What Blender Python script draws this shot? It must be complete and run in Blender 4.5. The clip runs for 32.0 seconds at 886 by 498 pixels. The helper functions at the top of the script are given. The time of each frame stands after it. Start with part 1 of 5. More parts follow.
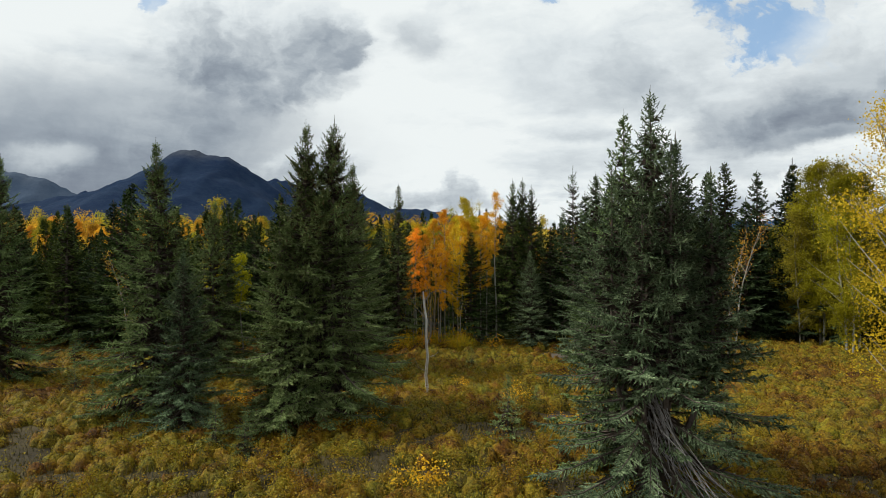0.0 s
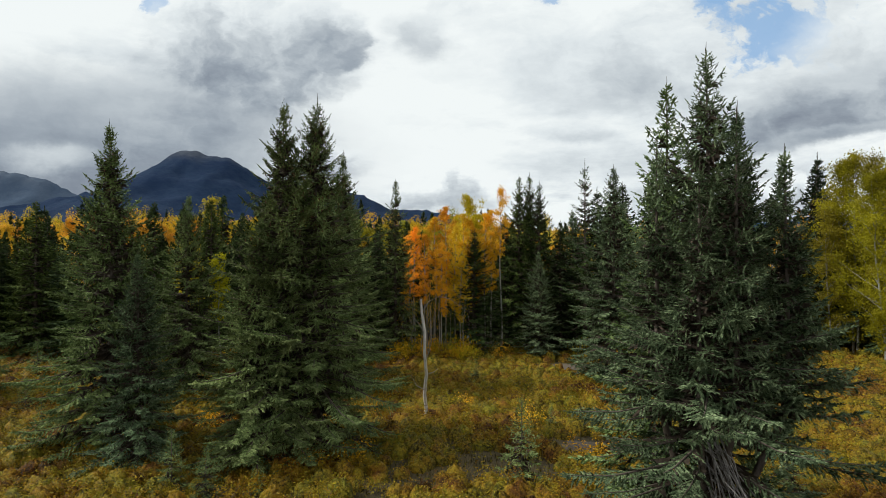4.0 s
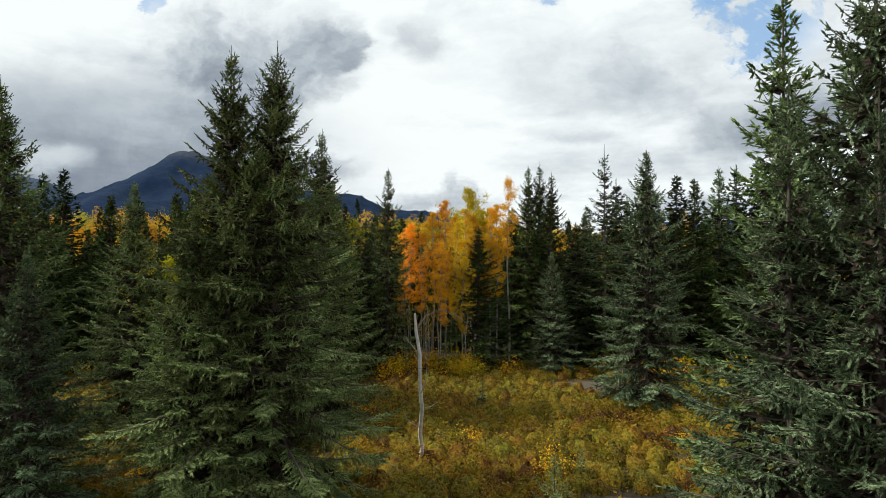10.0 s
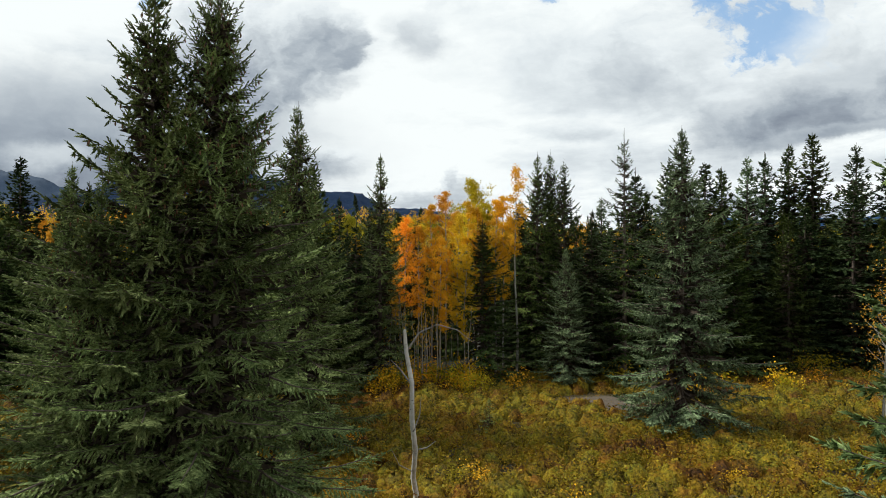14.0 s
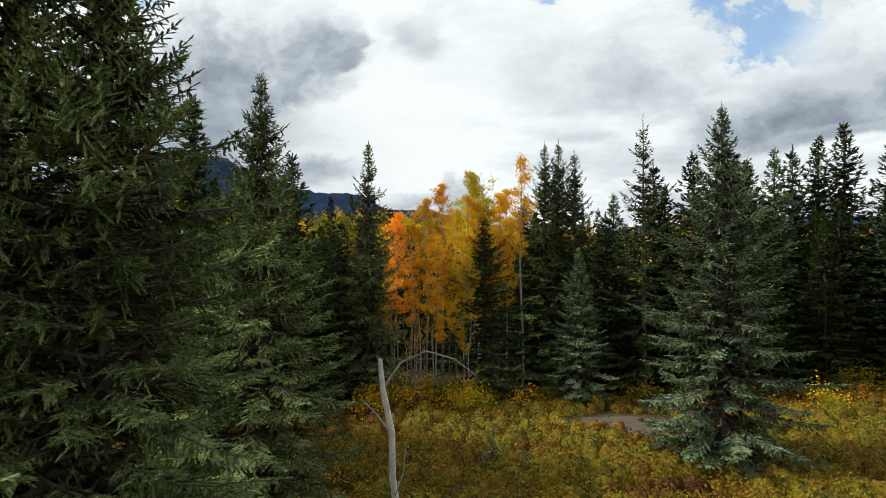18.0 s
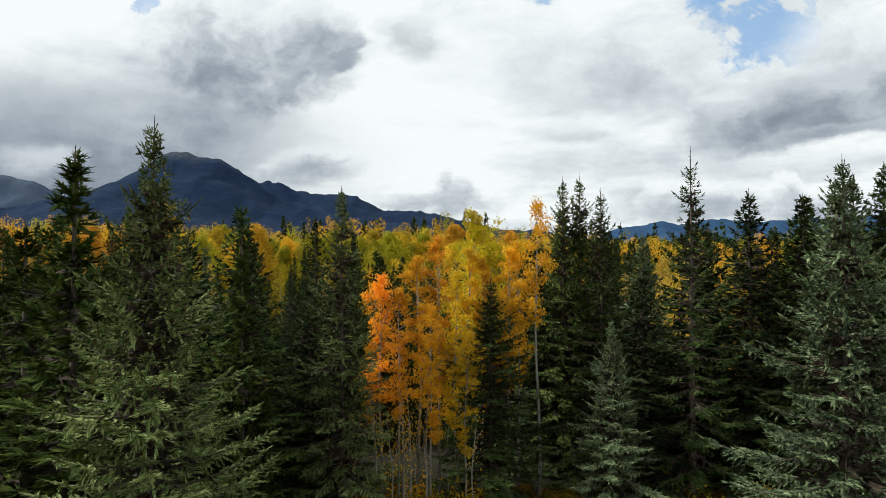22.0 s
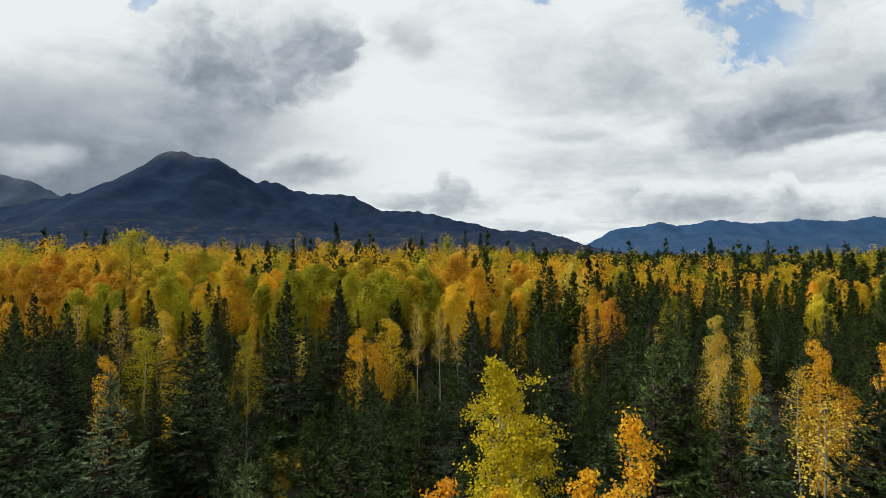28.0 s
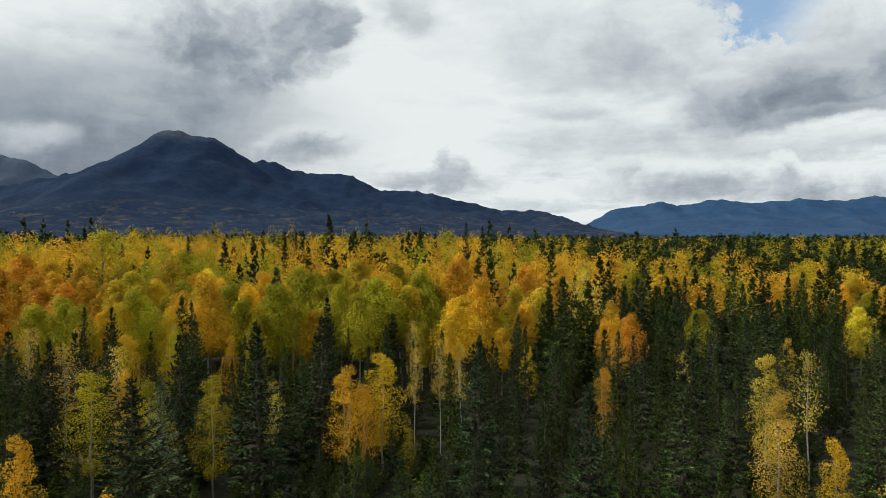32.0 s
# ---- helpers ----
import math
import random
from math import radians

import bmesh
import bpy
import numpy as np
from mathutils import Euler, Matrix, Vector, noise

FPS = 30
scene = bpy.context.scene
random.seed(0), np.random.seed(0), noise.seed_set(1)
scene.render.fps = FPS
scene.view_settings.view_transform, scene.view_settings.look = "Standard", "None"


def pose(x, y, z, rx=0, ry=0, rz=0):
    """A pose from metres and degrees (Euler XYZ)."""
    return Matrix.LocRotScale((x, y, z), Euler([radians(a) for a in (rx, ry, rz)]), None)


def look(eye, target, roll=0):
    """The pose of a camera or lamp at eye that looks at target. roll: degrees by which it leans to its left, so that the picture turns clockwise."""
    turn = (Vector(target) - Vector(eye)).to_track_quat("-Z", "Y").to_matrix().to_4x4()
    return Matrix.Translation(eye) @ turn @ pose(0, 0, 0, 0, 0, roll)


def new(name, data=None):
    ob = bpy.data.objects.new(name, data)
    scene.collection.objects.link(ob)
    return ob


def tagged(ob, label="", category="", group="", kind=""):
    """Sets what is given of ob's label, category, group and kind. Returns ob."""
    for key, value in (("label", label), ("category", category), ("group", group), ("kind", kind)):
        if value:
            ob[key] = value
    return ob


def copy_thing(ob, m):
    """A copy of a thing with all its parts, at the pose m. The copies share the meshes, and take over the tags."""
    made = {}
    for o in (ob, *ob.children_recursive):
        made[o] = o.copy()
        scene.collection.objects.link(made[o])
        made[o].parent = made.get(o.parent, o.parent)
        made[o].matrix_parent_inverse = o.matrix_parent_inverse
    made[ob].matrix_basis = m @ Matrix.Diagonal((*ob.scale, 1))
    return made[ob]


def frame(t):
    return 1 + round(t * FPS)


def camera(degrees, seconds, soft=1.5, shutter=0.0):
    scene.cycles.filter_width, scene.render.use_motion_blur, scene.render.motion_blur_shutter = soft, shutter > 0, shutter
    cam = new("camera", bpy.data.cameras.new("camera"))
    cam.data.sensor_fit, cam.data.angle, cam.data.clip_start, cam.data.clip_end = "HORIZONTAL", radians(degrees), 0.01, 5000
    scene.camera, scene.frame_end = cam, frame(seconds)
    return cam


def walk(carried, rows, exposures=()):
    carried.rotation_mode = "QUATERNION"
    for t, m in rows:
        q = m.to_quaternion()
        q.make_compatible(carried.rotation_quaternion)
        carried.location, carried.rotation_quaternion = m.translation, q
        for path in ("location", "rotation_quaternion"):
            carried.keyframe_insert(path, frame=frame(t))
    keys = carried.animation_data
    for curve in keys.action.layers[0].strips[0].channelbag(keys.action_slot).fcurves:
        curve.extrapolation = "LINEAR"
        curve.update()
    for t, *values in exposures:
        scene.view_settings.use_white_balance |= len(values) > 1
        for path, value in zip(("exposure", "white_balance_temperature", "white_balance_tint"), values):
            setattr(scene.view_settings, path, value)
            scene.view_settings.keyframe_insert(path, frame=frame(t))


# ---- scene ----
cam = camera(72.8, 32.0, 0.8)
PATH = [
    (0.0, (0.000, 0.000, 8.500), (0.001, 10.000, 8.591), 0.06),
    (1.0, (-0.018, 1.217, 8.518), (-0.021, 11.216, 8.613), 0.07),
    (2.0, (-0.035, 2.289, 8.525), (-0.044, 12.289, 8.627), 0.07),
    (3.0, (-0.017, 3.327, 8.531), (-0.029, 13.326, 8.637), 0.07),
    (4.0, (-0.014, 4.320, 8.516), (-0.027, 14.320, 8.622), 0.07),
    (5.0, (-0.022, 5.306, 8.509), (-0.036, 15.305, 8.614), 0.08),
    (6.0, (-0.042, 6.319, 8.516), (-0.054, 16.319, 8.618), 0.09),
    (7.0, (-0.070, 7.397, 8.529), (-0.080, 17.397, 8.628), 0.08),
    (8.0, (-0.101, 8.510, 8.564), (-0.106, 18.509, 8.668), 0.07),
    (9.0, (-0.114, 9.584, 8.553), (-0.108, 19.583, 8.661), 0.06),
    (10.0, (-0.103, 10.675, 8.504), (-0.089, 20.674, 8.622), 0.08),
    (11.0, (-0.096, 11.839, 8.456), (-0.079, 21.838, 8.579), 0.11),
    (12.0, (-0.104, 13.139, 8.470), (-0.090, 23.138, 8.583), 0.11),
    (13.0, (-0.096, 14.382, 8.484), (-0.086, 24.382, 8.586), 0.09),
    (14.0, (-0.066, 15.627, 8.483), (-0.056, 25.626, 8.569), 0.06),
    (15.0, (-0.048, 16.676, 8.462), (-0.036, 26.676, 8.560), 0.04),
    (16.0, (-0.029, 17.674, 8.397), (-0.012, 27.673, 8.516), 0.03),
    (17.0, (0.003, 18.764, 8.317), (0.027, 28.763, 8.447), 0.03),
    (18.0, (0.060, 20.090, 8.403), (0.095, 30.089, 8.514), 0.02),
    (19.0, (0.092, 21.735, 8.778), (0.139, 31.734, 8.864), -0.00),
    (20.0, (0.123, 23.512, 9.540), (0.184, 33.512, 9.622), -0.05),
    (21.0, (0.147, 25.457, 10.651), (0.221, 35.456, 10.757), -0.13),
    (22.0, (0.147, 27.458, 11.764), (0.235, 37.457, 11.879), -0.20),
    (23.0, (0.086, 29.556, 12.898), (0.185, 39.555, 13.012), -0.23),
    (24.0, (0.039, 31.664, 14.057), (0.151, 41.663, 14.179), -0.20),
    (25.0, (-0.017, 33.852, 15.118), (0.101, 43.850, 15.244), -0.16),
    (26.0, (-0.048, 36.049, 16.284), (0.077, 46.048, 16.402), -0.12),
    (27.0, (-0.090, 38.375, 17.398), (0.036, 48.374, 17.509), -0.09),
    (28.0, (-0.122, 40.769, 18.576), (0.004, 50.768, 18.681), -0.07),
    (28.5, (-0.129, 41.968, 19.216), (-0.001, 51.966, 19.317), -0.06),
    (29.0, (-0.131, 43.164, 19.885), (-0.000, 53.162, 19.984), -0.05),
    (30.0, (-0.124, 45.599, 21.276), (0.011, 55.598, 21.363), -0.03),
    (31.0, (-0.126, 48.233, 22.306), (0.015, 58.232, 22.289), -0.04),
    (32.0, (-0.172, 50.898, 22.972), (-0.033, 60.894, 22.729), -0.09),
]
walk(cam, [(t, look(eye, target, roll)) for t, eye, target, roll in PATH], [(0.0, -0.14), (3.0, -0.12), (8.0, 0.0), (20.0, 0.0), (24.0, -0.10), (32.0, -0.24)])

# ---- exposure, sky and sun ----


def smooth(a, b, x):
    t = np.clip((x - a) / (b - a), 0, 1)
    return t * t * (3 - 2 * t)


class Nodes:
    """A small wrapper to write node trees in few lines."""

    def __init__(self, tree):
        self.tree = tree
        tree.nodes.clear()

    def add(self, kind, **fields):
        n = self.tree.nodes.new(kind)
        for k, v in fields.items():
            setattr(n, k, v)
        return n

    def put(self, socket, value):
        if isinstance(value, bpy.types.NodeSocket):
            self.tree.links.new(value, socket)
        elif value is not None:
            socket.default_value = value

    def math(self, op, a, b=None, c=None, clamp=False):
        n = self.add("ShaderNodeMath", operation=op, use_clamp=clamp)
        for i, v in enumerate((a, b, c)):
            self.put(n.inputs[i], v)
        return n.outputs[0]

    def vec(self, op, a, b=None, scale=None):
        n = self.add("ShaderNodeVectorMath", operation=op)
        self.put(n.inputs[0], a)
        self.put(n.inputs[1], b)
        if scale is not None:
            self.put(n.inputs["Scale"], scale)
        return n.outputs["Value"] if op in ("LENGTH", "DOT_PRODUCT", "DISTANCE") else n.outputs[0]

    def noise(self, vector, scale, detail=4.0, rough=0.5, distort=0.0, colour=False):
        n = self.add("ShaderNodeTexNoise")
        self.put(n.inputs["Vector"], vector)
        n.inputs["Scale"].default_value, n.inputs["Detail"].default_value = scale, detail
        n.inputs["Roughness"].default_value, n.inputs["Distortion"].default_value = rough, distort
        return n.outputs["Color" if colour else "Fac"]

    def ramp(self, fac, *stops):
        n = self.add("ShaderNodeValToRGB")
        self.put(n.inputs[0], fac)
        e = n.color_ramp.elements
        while len(e) < len(stops):
            e.new(0.5)
        for el, (p, c) in zip(e, stops):
            el.position, el.color = p, (*c, 1)
        return n.outputs[0]

    def mix(self, fac, a, b, blend="MIX"):
        n = self.add("ShaderNodeMix", data_type="RGBA", blend_type=blend)
        self.put(n.inputs[0], fac)
        for i, v in ((6, a), (7, b)):
            self.put(n.inputs[i], (*v, 1) if isinstance(v, tuple) and len(v) == 3 else v)
        return n.outputs[2]

    def maprange(self, v, a, b, c=0.0, d=1.0):
        n = self.add("ShaderNodeMapRange", interpolation_type="SMOOTHSTEP")
        for i, x in enumerate((v, a, b, c, d)):
            self.put(n.inputs[i], x)
        return n.outputs[0]


SUN_TURN, SUN_HEIGHT = radians(-94), radians(42)
world = bpy.data.worlds.new("sky")
scene.world = world
world.use_nodes = True
w = Nodes(world.node_tree)
sky = w.add("ShaderNodeTexSky", sky_type="NISHITA", sun_disc=False, sun_elevation=SUN_HEIGHT, sun_rotation=SUN_TURN)
direction = w.add("ShaderNodeTexCoord").outputs["Generated"]
sep = w.add("ShaderNodeSeparateXYZ")
w.put(sep.inputs[0], direction)
ahead = w.math("MAXIMUM", sep.outputs[1], 0.22)
u = w.math("DIVIDE", sep.outputs[0], ahead)
v = w.math("DIVIDE", sep.outputs[2], ahead)
flat = w.add("ShaderNodeCombineXYZ")
w.put(flat.inputs[0], u)
w.put(flat.inputs[1], v)
flat = flat.outputs[0]
warp = w.noise(w.vec("MULTIPLY", flat, (1.0, 1.6, 1.0)), 4.0, 9, 0.60, colour=True)
warp2 = w.noise(w.vec("MULTIPLY", flat, (1.0, 1.5, 1.0)), 17.0, 8, 0.62, colour=True)
shift = w.vec("SCALE", w.vec("SUBTRACT", warp, (0.5, 0.5, 0.5)), scale=0.13)
shift2 = w.vec("SCALE", w.vec("SUBTRACT", warp2, (0.5, 0.5, 0.5)), scale=0.045)
place = w.vec("ADD", w.vec("ADD", flat, w.vec("MULTIPLY", shift, (1.0, 0.6, 0.0))), w.vec("MULTIPLY", shift2, (1.0, 0.7, 0.0)))
# the high layer lies on a level sheet overhead: its texture shrinks towards the horizon
over = w.math("DIVIDE", 1.0, w.math("ADD", w.math("MAXIMUM", v, 0.0), 0.16))
level = w.add("ShaderNodeCombineXYZ")
w.put(level.inputs[0], w.math("MULTIPLY", u, over))
w.put(level.inputs[1], w.math("MULTIPLY", over, 1.2))
level = w.vec("ADD", level.outputs[0], w.vec("SCALE", shift, scale=2.5))
streak = w.noise(level, 1.5, 9, 0.58)
ripple = w.noise(level, 5.5, 8, 0.62)


def heaps(vector, scale, detail):
    """Rounded heaps, as on the edge of a cumulus: 0 in a heap's middle, towards 1 between heaps."""
    n = w.add("ShaderNodeTexVoronoi", feature="F1", normalize=True)
    n.inputs["Scale"].default_value, n.inputs["Detail"].default_value, n.inputs["Roughness"].default_value = scale, detail, 0.55
    w.put(n.inputs["Vector"], vector)
    return n.outputs["Distance"]


puff = heaps(place, 14.0, 3.0)
curl = w.noise(place, 11.0, 8, 0.60)
tone = w.math("ADD", w.maprange(streak, 0.36, 0.66, 1.12, 0.78), w.math("MULTIPLY_ADD", ripple, 0.46, -0.23))


def bank(tone, bu, bv, ru, rv, tilt, soft, light, dark, dense, heap=1.0):
    """One cloud over the tone behind it: azimuth and height (tangents), half widths, tilt in degrees, softness of its edge, tone at its top and base, cover."""
    m = w.add("ShaderNodeMapping", vector_type="TEXTURE")
    w.put(m.inputs[0], place)
    m.inputs[1].default_value, m.inputs[2].default_value, m.inputs[3].default_value = (bu, bv, 0), (0, 0, radians(tilt)), (ru, rv, 1)
    rough = min(1.0, heap + 0.1)
    away = w.vec("LENGTH", m.outputs[0])
    edge = w.math("ADD", away, w.math("MULTIPLY_ADD", puff, 0.55 * heap, -0.24 * heap))
    cover = w.maprange(edge, 1 - soft, 1 + soft * 0.8, dense, 0.0)
    up = w.add("ShaderNodeSeparateXYZ")
    w.put(up.inputs[0], m.outputs[0])
    deep = w.math("ADD", w.math("MULTIPLY_ADD", up.outputs[1], -0.50, 0.85), w.math("MULTIPLY", edge, -0.45))
    deep = w.math("ADD", deep, w.math("MULTIPLY_ADD", curl, 1.9 * rough, -0.95 * rough))
    deep = w.math("ADD", deep, w.math("MULTIPLY_ADD", puff, -0.5 * heap, 0.2 * heap))
    own = w.math("ADD", w.maprange(deep, 0.05, 1.35, light, dark), w.math("MULTIPLY_ADD", ripple, 0.22 * rough, -0.11 * rough))
    return w.math("ADD", w.math("MULTIPLY", tone, w.math("SUBTRACT", 1.0, cover)), w.math("MULTIPLY", own, cover))


# thin veils first, then gaps that show the blue, then the heavy clouds
VEILS = [
    (0.25, 0.320, 0.27, 0.090, -4, 0.70, 0.86, 0.46, 0.80, 0.8),
    (0.36, 0.155, 0.30, 0.045, 2, 0.80, 0.88, 0.58, 0.75, 0.8),
    (-0.06, 0.215, 0.22, 0.150, 25, 0.90, 1.08, 1.00, 0.80, 0.3),
    (-0.66, 0.430, 0.24, 0.085, 4, 0.90, 1.10, 1.02, 0.90, 0.3),
    (0.66, 0.150, 0.16, 0.020, 6, 0.70, 0.84, 0.55, 0.60, 0.6),
    (0.213, 0.206, 0.065, 0.016, -3, 0.70, 0.80, 0.52, 0.70, 1.0),
]
HEAVY = [
    (-0.62, 0.185, 0.42, 0.132, -4, 0.50, 0.58, 0.20, 0.98, 0.25),
    (-0.40, 0.250, 0.15, 0.080, 20, 0.60, 0.62, 0.30, 0.75, 0.8),
    (-0.315, 0.352, 0.165, 0.105, -8, 0.22, 0.95, 0.32, 0.90, 1.5),
    (-0.205, 0.368, 0.070, 0.062, 0, 0.14, 0.90, 0.36, 0.88, 1.6),
    (-0.045, 0.360, 0.050, 0.034, 0, 0.55, 0.82, 0.52, 0.75, 1.2),
    (0.690, 0.335, 0.110, 0.075, -12, 0.50, 0.92, 0.58, 0.85, 1.0),
    (0.62, 0.242, 0.21, 0.054, 11, 0.32, 0.66, 0.28, 0.95, 0.9),
    (0.66, 0.203, 0.17, 0.012, 9, 0.60, 0.58, 0.40, 0.75, 0.6),
]
LOW = [
    (-0.21, 0.145, 0.080, 0.030, 4, 0.45, 0.95, 0.40, 0.85, 1.1),
    (0.020, 0.112, 0.095, 0.040, 6, 0.24, 1.20, 0.44, 0.92, 1.3),
    (-0.035, 0.094, 0.070, 0.012, 4, 0.50, 0.72, 0.42, 0.75, 0.8),
    (0.46, 0.090, 0.200, 0.036, 0, 0.40, 1.00, 0.44, 0.90, 1.2),
    (0.67, 0.085, 0.130, 0.040, 0, 0.35, 1.00, 0.40, 0.90, 1.2),
    (0.575, 0.112, 0.034, 0.026, 0, 0.20, 1.08, 0.55, 0.85, 1.4),
    (0.15, 0.056, 0.095, 0.020, 0, 0.30, 1.08, 0.66, 0.85, 1.4),
    (-0.667, 0.160, 0.055, 0.022, 0, 0.90, 0.86, 0.72, 0.80, 0.6),
]
for row in VEILS:
    tone = bank(tone, *row)
veil = tone
blue = 0.0
for bu, bv, ru, rv, tilt, gain in ((0.555, 0.390, 0.150, 0.072, -8, 1.0), (0.50, 0.44, 0.05, 0.03, 0, 0.8), (-0.50, 0.425, 0.040, 0.020, 0, 0.8), (0.18, 0.43, 0.04, 0.015, 0, 0.8)):
    m = w.add("ShaderNodeMapping", vector_type="TEXTURE")
    w.put(m.inputs[0], place)
    m.inputs[1].default_value, m.inputs[2].default_value, m.inputs[3].default_value = (bu, bv, 0), (0, 0, radians(tilt)), (ru, rv, 1)
    blue = w.math("ADD", blue, w.maprange(w.math("ADD", w.vec("LENGTH", m.outputs[0]), w.math("ADD", w.math("MULTIPLY_ADD", puff, -1.0, 0.42), w.math("MULTIPLY_ADD", curl, 3.6, -1.75))), 0.55, 0.95, gain, 0.0))
blue = w.math("MULTIPLY", blue, 0.92, clamp=True)
# heavy and low clouds as one tone with its cover: painted over white and over black tells how much they hide
over_white, over_black = 1.0, 0.0
for row in HEAVY + LOW:
    over_white, over_black = bank(over_white, *row), bank(over_black, *row)
open_sky = w.math("SUBTRACT", over_white, over_black, clamp=True)


def tinted(value):
    return w.ramp(value, (0.0, (0.0, 0.0, 0.0)), (0.24, (0.200, 0.238, 0.300)), (0.40, (0.345, 0.400, 0.460)), (0.62, (0.565, 0.625, 0.668)), (0.85, (0.795, 0.858, 0.884)), (1.0, (0.948, 1.000, 1.000)))


clear = w.vec("SCALE", sky.outputs[0], scale=0.12)
behind = w.mix(blue, tinted(veil), w.mix(0.80, clear, (0.34, 0.56, 0.86)))
cloud = w.mix(open_sky, tinted(w.math("DIVIDE", over_black, w.math("MAXIMUM", w.math("SUBTRACT", 1.0, open_sky), 0.02))), behind)
front = w.maprange(sep.outputs[1], 0.25, 0.5)
back_cloud = w.ramp(w.noise(direction, 2.2, 6, 0.55), (0.3, (0.52, 0.57, 0.62)), (0.6, (0.86, 0.89, 0.90)))
cover = w.mix(front, back_cloud, cloud)
below = w.maprange(sep.outputs[2], -0.06, -0.01)
tone = w.mix(below, (0.10, 0.10, 0.08), cover)
bg = w.add("ShaderNodeBackground")
w.put(bg.inputs[0], tone)
bg.inputs[1].default_value = 1.0
w.put(w.add("ShaderNodeOutputWorld").inputs[0], bg.outputs[0])

sun = new("sun", bpy.data.lights.new("sun", "SUN"))
sun.data.energy, sun.data.angle, sun.data.color = 4.0, radians(10), (0.98, 0.97, 0.89)
sun.matrix_world = look((math.sin(SUN_TURN) * 100, math.cos(SUN_TURN) * 100, 100 * math.tan(SUN_HEIGHT)), (0, 0, 0))


# ---- materials ----
def material(name):
    m = bpy.data.materials.new(name)
    m.use_nodes = True
    return m, Nodes(m.node_tree)


def finish(n, colour, rough, height=None, strength=0.3, through_light=0.0, specular=0.3, distance=0.02):
    p = n.add("ShaderNodeBsdfPrincipled")
    n.put(p.inputs["Base Color"], colour)
    n.put(p.inputs["Roughness"], rough)
    p.inputs["Specular IOR Level"].default_value = specular
    if height is not None:
        b = n.add("ShaderNodeBump")
        b.inputs["Strength"].default_value, b.inputs["Distance"].default_value = strength, distance
        n.put(b.inputs["Height"], height)
        n.put(p.inputs["Normal"], b.outputs[0])
    out = p.outputs[0]
    if through_light:
        t = n.add("ShaderNodeBsdfTranslucent")
        n.put(t.inputs[0], colour)
        s = n.add("ShaderNodeMixShader")
        s.inputs[0].default_value = through_light
        n.put(s.inputs[1], out)
        n.put(s.inputs[2], t.outputs[0])
        out = s.outputs[0]
    n.put(n.add("ShaderNodeOutputMaterial").inputs[0], out)


def foliage(name, dark, mid, light, through_light=0.2, rough=0.75, patch=1.9, swing=0.35, spread=(0.60, 1.7, -0.66)):
    """Leaves or needles: each leaf its own tone, tones drifting over the crown and from tree to tree."""
    m, n = material(name)
    g = n.add("ShaderNodeNewGeometry")
    info = n.add("ShaderNodeObjectInfo")
    drift = n.noise(n.add("ShaderNodeTexCoord").outputs["Object"], patch, 3, 0.6)
    fac = n.math("ADD", n.math("MULTIPLY", g.outputs["Random Per Island"], spread[0]), n.math("MULTIPLY_ADD", drift, spread[1], spread[2]), clamp=True)
    c = n.ramp(fac, (0.05, dark), (0.5, mid), (0.95, light))
    stand = n.maprange(n.noise(n.add("ShaderNodeNewGeometry").outputs["Position"], 0.21, 2, 0.5), 0.32, 0.68, 0.68, 1.24)
    bright = n.math("MULTIPLY", n.math("MULTIPLY_ADD", info.outputs["Random"], swing, 1 - swing / 2), stand)
    hsv = n.add("ShaderNodeHueSaturation")
    n.put(hsv.inputs["Color"], c)
    n.put(hsv.inputs["Value"], bright)
    n.put(hsv.inputs["Hue"], n.math("MULTIPLY_ADD", n.math("FRACT", n.math("MULTIPLY", info.outputs["Random"], 7.31)), 0.03, 0.485))
    finish(n, hsv.outputs[0], rough, through_light=through_light, specular=0.05)
    return m


LEAF_SPREAD = (0.40, 0.9, -0.15)
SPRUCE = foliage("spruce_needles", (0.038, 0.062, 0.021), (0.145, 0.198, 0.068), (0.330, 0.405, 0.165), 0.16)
# darker copy of the spruce needles, with the dense wood's shade in its colour
SHADED_SPRUCE = foliage("spruce_needles_shaded_copy", (0.010, 0.019, 0.006), (0.052, 0.079, 0.022), (0.152, 0.200, 0.058), 0.10, swing=0.7)
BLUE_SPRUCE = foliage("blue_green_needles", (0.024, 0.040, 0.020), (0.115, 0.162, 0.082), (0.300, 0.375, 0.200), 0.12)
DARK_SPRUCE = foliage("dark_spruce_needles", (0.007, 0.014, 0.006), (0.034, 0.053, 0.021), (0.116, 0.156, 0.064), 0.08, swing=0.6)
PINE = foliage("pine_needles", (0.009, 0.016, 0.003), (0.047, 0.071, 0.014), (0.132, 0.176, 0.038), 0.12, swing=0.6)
GOLD = foliage("golden_leaves", (0.46, 0.26, 0.012), (0.72, 0.44, 0.022), (0.84, 0.57, 0.05), 0.40, 0.5, 0.7, 0.3, LEAF_SPREAD)
ORANGE = foliage("orange_leaves", (0.54, 0.26, 0.012), (0.78, 0.43, 0.024), (0.86, 0.54, 0.05), 0.40, 0.5, 0.7, 0.3, LEAF_SPREAD)
RED_ORANGE = foliage("red_orange_leaves", (0.60, 0.25, 0.012), (0.80, 0.39, 0.028), (0.86, 0.50, 0.05), 0.40, 0.5, 0.7, 0.3, LEAF_SPREAD)
LIME = foliage("yellow_green_leaves", (0.17, 0.150, 0.008), (0.34, 0.290, 0.015), (0.50, 0.42, 0.034), 0.40, 0.5, 0.7, 0.3, LEAF_SPREAD)
